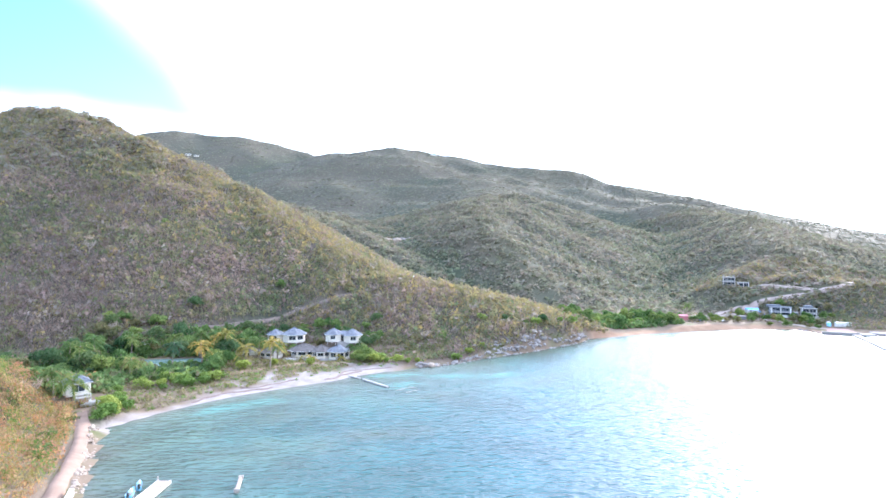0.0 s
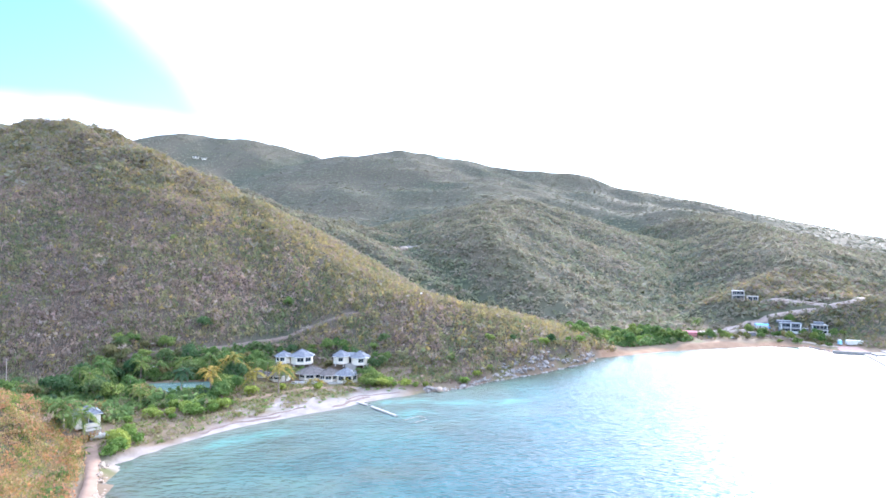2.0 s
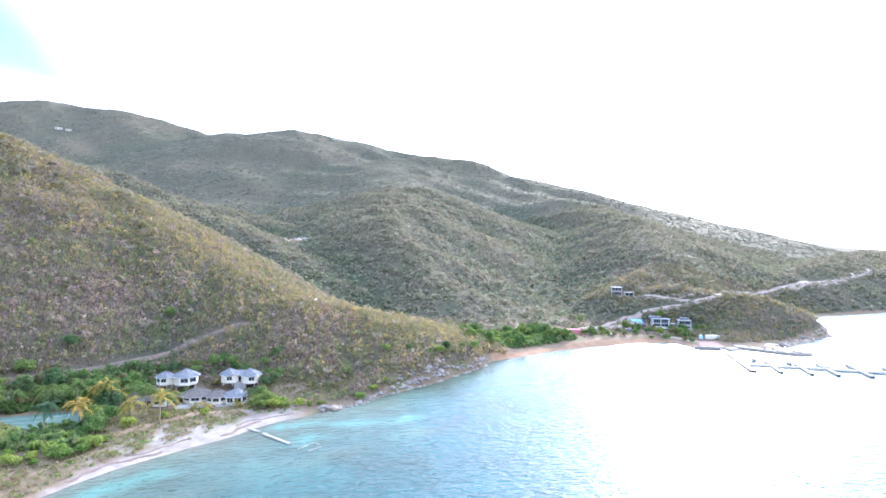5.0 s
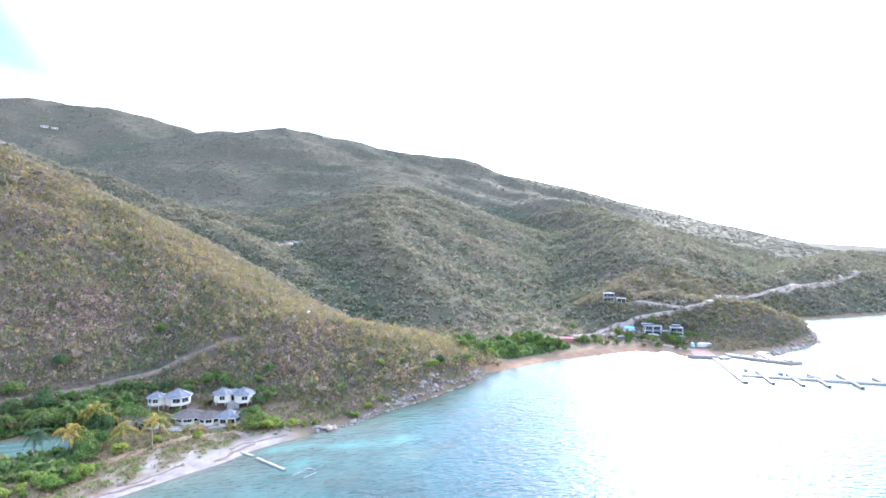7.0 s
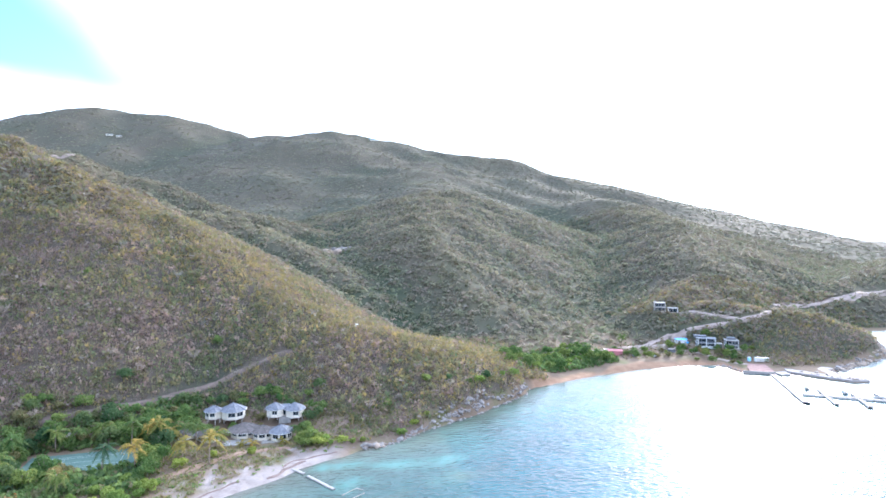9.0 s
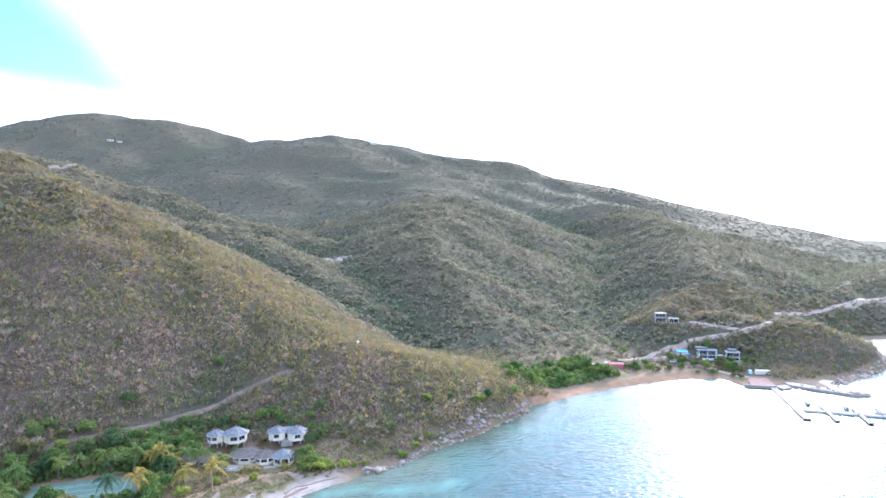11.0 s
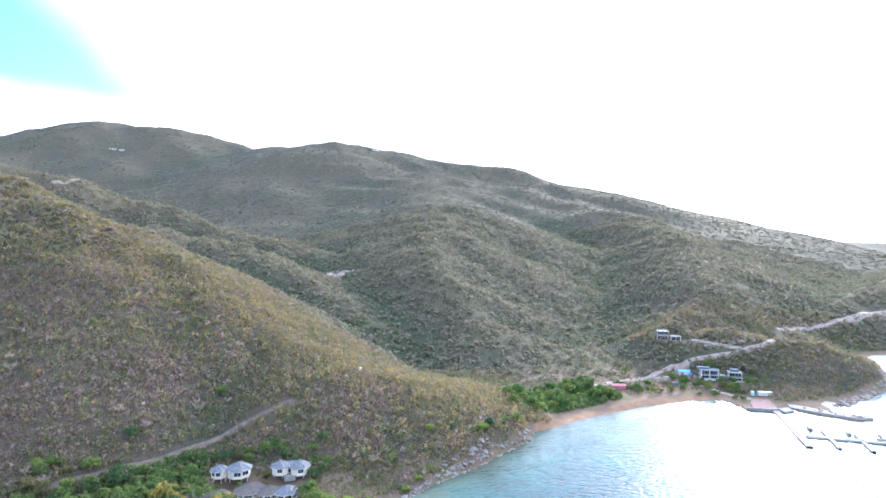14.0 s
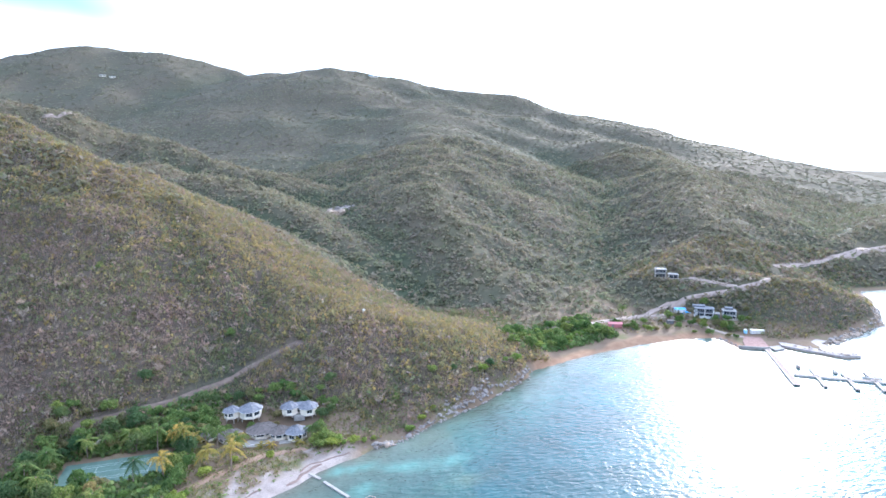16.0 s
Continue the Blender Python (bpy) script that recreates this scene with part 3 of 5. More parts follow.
def pavilion(parent, x, y, floor, r, tall, roof_tall, turn, posts=0.0, roof=ROOF, sides=8, panes=(0, 1, 2, 7), eave=0.75):
    """An eight-sided room with a shingled tent roof, windows and, where given, posts under it."""
    step = 2 * math.pi / sides
    first = radians(turn) + step / 2

    def ring(radius, z, extra=0.0):
        return [(x + radius * math.cos(first + k * step + extra), y + radius * math.sin(first + k * step + extra), z) for k in range(sides)]

    for k in range(sides):
        a, b = Vector(ring(r, 0)[k - 1]), Vector(ring(r, 0)[k])
        mid, wide = (a + b) / 2, (b - a).length
        face = math.degrees(math.atan2((b - a).y, (b - a).x))
        bm = bmesh.new()
        has = k in panes
        sill, head, half = 0.85, tall - 0.5, min(wide * 0.39, 1.5)
        m = pose(mid.x, mid.y, floor, 0, 0, face)
        if has:
            slab(bm, 0, 0, sill / 2, wide, 0.22, sill)
            slab(bm, 0, 0, (head + tall) / 2, wide, 0.22, tall - head)
            for s in (-1, 1):
                slab(bm, s * (wide / 2 + half) / 2, 0, (sill + head) / 2, wide / 2 - half, 0.22, head - sill)
        else:
            slab(bm, 0, 0, tall / 2, wide, 0.22, tall)
        bm.transform(m)
        part("wall", bm, WALL, parent)
        if has:
            bm = box(0, 0, (sill + head) / 2, 2 * half, 0.05, head - sill)
            bm.transform(m)
            window = part("window", bm, GLASS, parent, "dark glass pane, for windows and for shaded open fronts")
            bm = bmesh.new()
            for s in (-1, 0, 1):
                slab(bm, s * (half - 0.03), 0, (sill + head) / 2, 0.07, 0.12, head - sill)
            slab(bm, 0, 0, head - 0.03, 2 * half, 0.12, 0.07)
            slab(bm, 0, -0.06, sill, 2 * half + 0.2, 0.36, 0.08)
            bm.transform(m)
            part("window_frame", bm, TRIM, window)
    part("floor_slab", prism([p[:2] for p in ring(r + 0.15, 0)], floor - 0.3, floor), PALE_CONCRETE, parent)
    # shingle courses, each lapping over the one below
    bm, courses = bmesh.new(), 9
    top = floor + tall
    for i in range(courses):
        lo, hi = i / courses, min(1.0, (i + 1.15) / courses)
        pts = []
        for f, lift in ((lo, 0.07), (hi, 0.0)):
            rad = (r + eave) * (1 - f) + 0.05
            pts.append([bm.verts.new(p) for p in ring(rad, top - 0.1 + roof_tall * f + lift)])
        under = [bm.verts.new((v.co.x, v.co.y, v.co.z - 0.11)) for v in pts[0]]
        for k in range(sides):
            j = (k + 1) % sides
            bm.faces.new((pts[0][k], pts[0][j], pts[1][j], pts[1][k]))
            bm.faces.new((under[k], under[j], pts[0][j], pts[0][k]))
    tent = part("roof", bm, roof, parent)
    low, peak = ring(r + eave, top + 0.02), (x, y, top + roof_tall + 0.02)
    for p in low:
        part("ridge_cap", tube(bmesh.new(), [p, peak], (0.09, 0.07), 4), roof, tent)
    for a, b in zip(low, low[1:] + low[:1]):
        part("fascia", tube(bmesh.new(), [(a[0], a[1], a[2] - 0.16), (b[0], b[1], b[2] - 0.16)], (0.1, 0.1), 4), TRIM, tent)
    part("soffit", prism([p[:2] for p in ring(r + eave - 0.15, 0)], top - 0.22, top - 0.14), TRIM, tent)
    if posts:
        for p in ring(r * 0.82, 0)[::2] + ring(r * 0.82, 0)[1::4]:
            part("post", tube(bmesh.new(), [(p[0], p[1], floor - posts), (p[0], p[1], floor - 0.28)], (0.16, 0.16), 6), PALE_CONCRETE, parent)


def link(parent, x, y, floor, sx, sy, tall, turn, roof=ROOF):
    """A low room between two pavilions, with a hipped roof and a dark opening."""
    m = pose(x, y, floor, 0, 0, turn)
    for s in (-1, 1):
        bm = box(s * (sx / 2 - 0.5), -sy / 2, tall / 2, 1.0, 0.2, tall)
        bm.transform(m)
        part("wall", bm, WALL, parent)
    bm = box(0, sy / 2, tall / 2, sx, 0.2, tall)
    bm.transform(m)
    part("wall", bm, WALL, parent)
    bm = box(0, 0, -0.12, sx, sy, 0.24)
    bm.transform(m)
    part("floor_slab", bm, PALE_CONCRETE, parent)
    bm = box(0, -sy / 2 + 0.5, tall * 0.45, sx - 2, 0.06, tall * 0.9)
    bm.transform(m)
    part("door", bm, GLASS, parent, "dark glass sliding door")
    bm = bmesh.new()
    hx, hy, up = sx / 2 + 0.5, sy / 2 + 0.6, 1.3
    v = [bm.verts.new(p) for p in ((-hx, -hy, tall), (hx, -hy, tall), (hx, hy, tall), (-hx, hy, tall), (-hx * 0.5, 0, tall + up), (hx * 0.5, 0, tall + up))]
    for f in ((0, 1, 5, 4), (2, 3, 4, 5), (1, 2, 5), (3, 0, 4), (3, 2, 1, 0)):
        bm.faces.new([v[i] for i in f])
    bm.transform(m)
    part("roof", bm, roof, parent)


def terrace(parent, x, y, z, sx, sy, drop, turn=0, rail=True):
    m = pose(x, y, z, 0, 0, turn)
    bm = box(0, 0, -drop / 2, sx, sy, drop, soft=0.05)
    bm.transform(m)
    part("terrace", bm, CONCRETE, parent, "grey concrete terrace")
    if rail:
        for k in range(int(sx // 2) + 1):
            bm = box(-sx / 2 + 0.1 + k * (sx - 0.2) / int(sx // 2), -sy / 2 + 0.1, 0.45, 0.12, 0.12, 0.9)
            bm.transform(m)
            part("baluster", bm, TRIM, parent)
        bm = box(0, -sy / 2 + 0.1, 0.92, sx, 0.14, 0.08)
        bm.transform(m)
        part("handrail", bm, TRIM, parent)


VILLAS = "villas above the beach"
villa = base("villa", -44, 243, ground_z(-44, 243), 0, "cream hexagonal-roofed villa on posts with grey shingles", "house", VILLAS)
villa.matrix_world = Matrix()
pavilion(villa, -43.0, 243.5, 6.2, 4.5, 3.0, 2.7, -90, posts=2.4, panes=(0, 1), eave=0.9)
pavilion(villa, -50.6, 243.5, 6.4, 3.1, 2.8, 2.0, -90, posts=2.4, panes=(0, 7), eave=0.8)
villa = base("villa", 0, 0, 0, 0, "cream twin-pavilion villa with grey shingle tent roofs", "house", VILLAS)
pavilion(villa, -26.4, 242, 6.4, 3.3, 2.9, 2.4, -90, posts=1.6, panes=(0,), eave=0.85)
pavilion(villa, -18.6, 241.5, 6.0, 3.7, 2.9, 2.5, -80, posts=1.6, panes=(0, 2), eave=0.85)
link(villa, -22.4, 243.5, 6.2, 5.0, 4.0, 2.8, 0)
terrace(villa, -22.4, 240.2, 6.1, 4.6, 2.6, 2.6, 0, rail=False)
villa = base("villa", 0, 0, 0, 0, "open-fronted beach villa with wide brown-grey tent roof", "house", VILLAS)
# open front: dark panes stand in for the shade inside
pavilion(villa, -37.4, 233.6, 1.7, 4.9, 2.5, 2.5, -90, posts=0.6, roof=ROOF_DULL, panes=(6, 7, 0, 1, 2), eave=1.6)
terrace(villa, -37.8, 225.8, 1.6, 11, 6, 1.4)
villa = base("villa", 0, 0, 0, 0, "cream beach villa of two shingled pavilions", "house", VILLAS)
# dark panes here also stand for shaded openings
pavilion(villa, -29.8, 230.0, 1.6, 3.7, 2.6, 2.3, -90, posts=0.6, roof=ROOF_DULL, panes=(7, 0, 1), eave=1.0)
pavilion(villa, -22.8, 228.0, 1.5, 4.0, 3.0, 2.4, -75, posts=0.6, roof=ROOF, panes=(7, 0, 1), eave=0.95)
link(villa, -26.3, 230.4, 1.6, 4.5, 4.0, 2.5, 0, ROOF_DULL)
terrace(villa, -27.2, 225.0, 1.5, 5.0, 3.0, 1.2, rail=False)
villa = base("villa", 0, 0, 0, 0, "low derelict villa with worn brown-grey shingle roof", "house", VILLAS)
pavilion(villa, -49.6, 231, 1.7, 4.3, 2.4, 1.9, -90, posts=0.8, roof=ROOF_DULL, panes=(7, 0), eave=1.0)
pavilion(villa, -58.6, 231.5, 1.9, 3.8, 2.4, 1.8, -90, posts=0.8, roof=ROOF_DULL, panes=(7, 0))

cottage = base("cottage", 0, 0, 0, 0, "cream two-window cottage with low grey tent roof", "house")
pavilion(cottage, -88.5, 165.5, 3.6, 4.0, 3.3, 1.9, -52, posts=1.6, panes=(0,), sides=4, eave=0.8)
terrace(cottage, -84.6, 161.4, 3.4, 3.6, 2.4, 1.6, 38, rail=True)

# ---- tennis court ----
court = base("tennis_court", -86.8, 213.1, 2.66, 6.7, "faded green tennis court with worn white lines", "tennis court")
part("surface", box(0, 0, 0.02, 35.5, 17.6, 0.16), COURT, court)
for name, x, y, sx, sy in (("baseline", 11.885, 0, 0.22, 10.97), ("baseline", -11.885, 0, 0.22, 10.97), ("service_line", 6.4, 0, 0.2, 8.23), ("service_line", -6.4, 0, 0.2, 8.23),
                           ("sideline", 0, 5.485, 23.77, 0.2), ("sideline", 0, -5.485, 23.77, 0.2), ("singles_line", 0, 4.115, 23.77, 0.2), ("singles_line", 0, -4.115, 23.77, 0.2),
                           ("centre_line", 0, 0, 12.8, 0.2)):
    part(name, box(x, y, 0.106 + (0.004 if sx > 1 else 0), sx, sy, 0.01), LINE, court)
for s in (-1, 1):
    part("net_post", tube(bmesh.new(), [(0, s * 6.2, 0.1), (0, s * 6.2, 1.2)], (0.06, 0.06), 6), WOOD, court)

hut = base("hut", -97, 229.5, ground_z(-97, 229.5), 5, "small open hut with thatched roof on posts beside the court", "hut")
for s in (-1, 1):
    for q in (-1, 1):
        part("post", tube(bmesh.new(), [(s * 1.6, q * 1.2, 0), (s * 1.6, q * 1.2, 2.3)], (0.08, 0.08), 5), WOOD, hut)
bm = bmesh.new()
v = [bm.verts.new(p) for p in ((-2.2, -1.8, 2.2), (2.2, -1.8, 2.2), (2.2, 1.8, 2.2), (-2.2, 1.8, 2.2), (-0.8, 0, 3.4), (0.8, 0, 3.4))]
for f in ((0, 1, 5, 4), (2, 3, 4, 5), (1, 2, 5), (3, 0, 4), (3, 2, 1, 0)):
    bm.faces.new([v[i] for i in f])
part("roof", bm, WOOD, hut)

# ---- ways ----
track("road", [(-50, 70), (-55, 92), (-60, 108), (-65.5, 124), (-73.5, 140), (-80, 152)], 2.5, DIRT, "pinkish dirt road along the stone revetment")
track("hill_track", [(-112, 236), (-103, 241), (-92, 246), (-78, 254), (-62, 267), (-53, 276), (-40, 283), (-26, 292), (-10, 300)], 2.7, TRACK, "overgrown dirt track climbing behind the villas")
track("beach_track", [(-72, 186), (-64, 191), (-59.5, 194), (-52, 200), (-45, 206), (-38, 212), (-27, 215.5), (-18, 217)], 3.0, DIRT, "sandy track behind the beach")
track("village_road", [(150, 346), (163, 353), (192, 361), (212, 364), (224, 371), (236, 376), (250, 371), (265, 366), (285, 361), (303, 360), (312, 363)], 4.6, PALE_DIRT, "pale graded gravel road climbing to the saddle")
track("village_road", [(372, 428), (395, 442), (425, 455), (470, 459), (550, 476), (700, 540)], 8.0, PALE_DIRT, "pale gravel road crossing the saddle")
track("village_lane", [(214, 361), (222, 357), (228, 352), (232, 344), (235, 335), (237, 324), (242, 314), (250, 306)], 3.4, PALE_DIRT, "pale gravel lane to the quay")
track("upper_lane", [(254, 404), (260, 406), (265, 394), (273, 377), (284, 364)], 3.0, PALE_DIRT, "pale lane up to the concrete house")

# ---- plants ----
PALETTE = np.array([(0.242, 0.182, 0.160), (0.230, 0.174, 0.134), (0.190, 0.190, 0.086), (0.315, 0.250, 0.085), (0.125, 0.165, 0.070), (0.285, 0.245, 0.205)])
PALETTE = 0.8 * PALETTE + 0.2 * PALETTE[:3].mean(0)
# far slopes: haze put into the colours, flatter and bluer with distance
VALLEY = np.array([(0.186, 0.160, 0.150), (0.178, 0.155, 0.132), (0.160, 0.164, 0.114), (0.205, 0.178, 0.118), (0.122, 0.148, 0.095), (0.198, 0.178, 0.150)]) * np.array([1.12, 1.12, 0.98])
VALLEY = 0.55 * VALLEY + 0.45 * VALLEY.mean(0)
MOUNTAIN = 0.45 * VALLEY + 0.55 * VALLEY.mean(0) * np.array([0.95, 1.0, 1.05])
RUST = np.array([(0.36, 0.185, 0.08), (0.33, 0.225, 0.115), (0.24, 0.22, 0.068), (0.36, 0.255, 0.12), (0.13, 0.19, 0.048), (0.36, 0.195, 0.115)])
GRASS = np.array([(0.22, 0.185, 0.11), (0.195, 0.19, 0.075), (0.135, 0.175, 0.055), (0.26, 0.215, 0.13)])


def clumps(name, x, y, z, r, tall, cards, palette, mix, seed, label, spiky=0.25, fine=(0.26, 0.5), loose=0.55, lift=0.0, slope=None):
    """Many shrubs in one mesh: each a loose heap of small leafy and twiggy faces."""
    rng = np.random.RandomState(seed)
    n = len(x)
    pick = (np.cumsum(mix, 1) < (rng.uniform(0, 1, n) * mix.sum(1))[:, None]).sum(1) if mix.ndim == 2 else rng.choice(len(palette), n, p=mix)
    tint = palette[pick] * rng.uniform(0.88, 1.12, (n, 1)) * rng.uniform(0.95, 1.05, (n, 3))
    i = np.repeat(np.arange(n), cards)
    m = len(i)
    a, u = rng.uniform(0, 2 * np.pi, m), np.sqrt(rng.uniform(0, 1, m))
    up = rng.uniform(0.05, 1, m)
    rad = u * r[i] * np.sqrt(1 - 0.75 * up ** 2)
    c = np.stack([x[i] + rad * np.cos(a), y[i] + rad * np.sin(a), z[i] + up * tall[i]], 1)
    if slope is None:
        slope = np.zeros((n, 2))
    c[:, 2] += ((c[:, :2] - np.stack([x[i], y[i]], 1)) * slope[i]).sum(1)
    size = r[i] * rng.uniform(*fine, m)
    nrm = np.stack([np.cos(a) * u, np.sin(a) * u, up - 0.2], 1) + lift * np.concatenate([-slope[i], np.ones((m, 1))], 1) + rng.normal(0, loose, (m, 3))
    nrm /= np.linalg.norm(nrm, axis=1, keepdims=True)
    t1 = np.cross(nrm, rng.normal(0, 1, (m, 3)))
    t1 /= np.linalg.norm(t1, axis=1, keepdims=True)
    t2 = np.cross(nrm, t1)
    thin = rng.uniform(0, 1, m) < spiky
    t1[thin] = np.stack([rng.normal(0, 0.3, thin.sum()), rng.normal(0, 0.3, thin.sum()), np.ones(thin.sum())], 1)
    wide, long_ = np.where(thin, 0.16, 0.75) * size, np.where(thin, 1.7, 1.0) * size
    t1, t2 = t1 * long_[:, None], t2 * wide[:, None]
    k = rng.uniform(0.2, 1.0, (m, 1))
    verts = np.stack([c - t1 - t2 * k, c - t1 * k + t2, c + t1, c + t1 * 0.2 - t2], 1).reshape(-1, 3)
    me = bpy.data.meshes.new(name)
    fill(me, verts, np.arange(4 * m).reshape(-1, 4))
    col = np.ones((4 * m, 4), np.float32)
    col[:, :3] = np.repeat(tint[i] * rng.uniform(0.9, 1.1, (m, 1)), 4, 0)
    at = me.color_attributes.new("tint", "FLOAT_COLOR", "POINT")
    at.data.foreach_set("color", col.ravel())
    me.materials.append(SCRUB)
    return tagged(new(name, me), label, "shrubs", kind="stuff")


def court_view(x, y):
    """The low strip in front of the court."""
    c, q = math.cos(radians(6.7)), math.sin(radians(6.7))
    u, v = (x + 86.8) * c + (y - 213.1) * q, -(x + 86.8) * q + (y - 213.1) * c
    return -1 < u < 21 and -24 < v < 0


def slope_at(x, y):
    return np.stack([from_grid(SLOPE_X, x, y), from_grid(SLOPE_Y, x, y)], 1)


def on_court(x, y):
    c, q = math.cos(radians(6.7)), math.sin(radians(6.7))
    u, v = (x + 86.8) * c + (y - 213.1) * q, -(x + 86.8) * q + (y - 213.1) * c
    return abs(u) < 20 and -10.5 < v < 12


WAYS = [((-50, 70), (-60, 108)), ((-60, 108), (-73.5, 140)), ((-73.5, 140), (-81, 154)), ((-112, 236), (-78, 254)), ((-78, 254), (-53, 276)), ((-53, 276), (-26, 292)), ((163, 353), (212, 364)), ((212, 364), (236, 376)),
        ((236, 376), (303, 360)), ((303, 360), (340, 392)), ((340, 392), (375, 433)), ((375, 433), (470, 461)), ((470, 461), (550, 482)), ((212, 362), (240, 316)), ((254, 404), (284, 364))]


def off_ways(x, y, wide=3.6):
    ok = np.ones(x.shape, bool)
    for (ax, ay), (bx, by) in WAYS:
        ex, ey = bx - ax, by - ay
        k = np.clip(((x - ax) * ex + (y - ay) * ey) / (ex * ex + ey * ey), 0, 1)
        clear = (2.3 if ay > 230 else 1.9) if bx < 0 else wide
        ok &= np.hypot(x - ax - k * ex, y - ay - k * ey) > clear
    for px, py, rad in ((-43, 243, 7), (-50, 243, 5), (-26, 242, 6), (-19, 241, 6), (-37, 229, 8), (-26, 228, 9), (-50, 228, 6), (-58, 229, 6), (-87, 163, 7), (249, 346, 15), (253, 410, 9), (262, 338, 10), (243, 302, 12)):
        ok &= np.hypot(x - px, y - py) > rad
    return ok


def spread(n, x0, x1, y0, y1, seed, least=4.5, sea=4.0):
    rng = np.random.RandomState(seed)
    x, y = rng.uniform(x0, x1, n), rng.uniform(y0, y1, n)
    s = coast_distance(x, y)
    z = height(x, y, s)
    ok = (z > least) & (s > sea) & off_ways(x, y)
    return x[ok], y[ok], z[ok], s[ok]


def mixture(x, y, z, ochre):
    """How much of each colour of scrub goes where: drifts of mauve, olive and ochre, with ochre also tinting sunlit
    crests.
    """
    a, b = waves(x, y, 90, 31, 3), waves(x, y, 55, 32, 3)
    wet = 2 * from_grid(HOLLOW, x, y) - 1
    return np.clip(np.stack([0.9 + 0.6 * a - 0.6 * ochre, 0.6 + 0.3 * b, 0.65 - 0.5 * a + 0.6 * ochre - 0.3 * wet, 0.06 + 0.12 * b + 0.9 * ochre - 0.4 * wet, 0.3 - 0.5 * a - 0.3 * b + 1.9 * wet, 0.16 + 0.15 * ochre], 1), 0.01, None)


x, y, z, s = spread(90000, -390, 112, 200, 570, 41, 0.9, 1.8)
crest_y = np.interp(x, [-400, -258, -140, -66, 0, 92], [560, 490, 436, 382, 329, 290])
keep = ((z > 4.4) | (x > 4) | (x < -118)) & (y < crest_y + 22 + 85 * np.clip((x + 190) / 60, 0, 1)) & (bare_at(x, y) < np.random.RandomState(40).uniform(0.45, 1.6, len(x)))
x, y, z, s = x[keep], y[keep], z[keep], s[keep]
# low sun along the crest is put into the scrub colours here
crest = np.clip(1.15 - np.abs(crest_y[keep] - y) / 95, 0, 1) * 1.0 + 0.12 * waves(x, y, 70, 33, 2)
rng = np.random.RandomState(42)
r = rng.uniform(1.3, 2.2, len(x)) * rng.choice([0.75, 1.0, 1.25], len(x))
clumps("hill_scrub", x, y, z - 0.3, r, r * rng.uniform(1.0, 1.9, len(x)), 11, PALETTE, mixture(x, y, z, np.clip(crest, 0, 1)) * np.array([0.85, 0.9, 1.25, 1.0, 1.5, 1.0]), 43, "leafless grey and ochre dry scrub covering the near hill, crest tinted golden as sunlit", 0.66, (0.19, 0.38), 0.42)
x, y, z, s = spread(52000, -450, 900, 340, 1150, 44, 1.6)
far = (np.hypot(x, y) > 430) | (y > np.interp(x, [-400, -258, -140, -66, 0, 92, 130], [560, 490, 436, 382, 329, 290, 200]) + 16 + 85 * np.clip((x + 190) / 60, 0, 1) * (x < 96))
x, y, z = x[far], y[far], z[far]
r = rng.uniform(2.7, 4.6, len(x)) * rng.choice([0.8, 1.0, 1.2], len(x))
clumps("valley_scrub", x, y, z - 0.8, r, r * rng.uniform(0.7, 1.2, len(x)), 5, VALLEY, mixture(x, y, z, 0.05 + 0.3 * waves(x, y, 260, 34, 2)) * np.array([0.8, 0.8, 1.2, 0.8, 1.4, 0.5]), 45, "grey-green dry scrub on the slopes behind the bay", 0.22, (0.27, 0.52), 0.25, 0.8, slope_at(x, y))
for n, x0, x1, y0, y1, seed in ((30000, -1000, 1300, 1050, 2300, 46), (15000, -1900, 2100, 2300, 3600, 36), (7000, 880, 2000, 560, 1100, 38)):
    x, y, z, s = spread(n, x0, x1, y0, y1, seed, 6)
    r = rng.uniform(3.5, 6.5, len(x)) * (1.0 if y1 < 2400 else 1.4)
    clumps("mountain_scrub", x, y, z - 0.2, r, r * rng.uniform(0.12, 0.2, len(x)), 3, MOUNTAIN, mixture(x, y, z, 0.10 + 0.25 * waves(x, y, 700, 35, 3)) * np.array([0.8, 0.8, 1.2, 0.7, 1.4, 0.4]), seed + 1, "olive and mauve scrub on the far mountain, tinted flat and bluish like haze", 0.0, (0.42, 0.75), 0.12, 2.0, slope_at(x, y))
x, y, z, s = spread(11000, 240, 470, 296, 480, 48, 1.5, 4)
r = rng.uniform(1.2, 2.4, len(x))
clumps("headland_scrub", x, y, z - 0.2, r, r * rng.uniform(0.9, 1.5, len(x)), 10, PALETTE, mixture(x, y, z, np.full(len(x), 0.35)), 49, "sunlit dry scrub on the headland", 0.5, (0.19, 0.38), 0.4)
x, y, z, s = spread(10500, -150, -50, 78, 190, 50, 1.2, 4)
near = (x < -58.2 - (y - 100) * 0.40) & (y < 182)
x, y, z = x[near], y[near], z[near]
r = rng.uniform(0.8, 1.9, len(x))
clumps("rust_scrub", x, y, z, r, r * rng.uniform(1.0, 1.9, len(x)), 30, RUST, np.array([0.20, 0.22, 0.19, 0.15, 0.17, 0.07]), 51, "rust, straw and olive dry bushes above the road", 0.66, (0.09, 0.20))
GREENS = np.array([(0.10, 0.16, 0.055), (0.14, 0.21, 0.07), (0.19, 0.25, 0.085), (0.20, 0.19, 0.10), (0.085, 0.125, 0.06)])
x, y, z, s = spread(9000, -190, -58, 165, 262, 56, 1.2, 14)
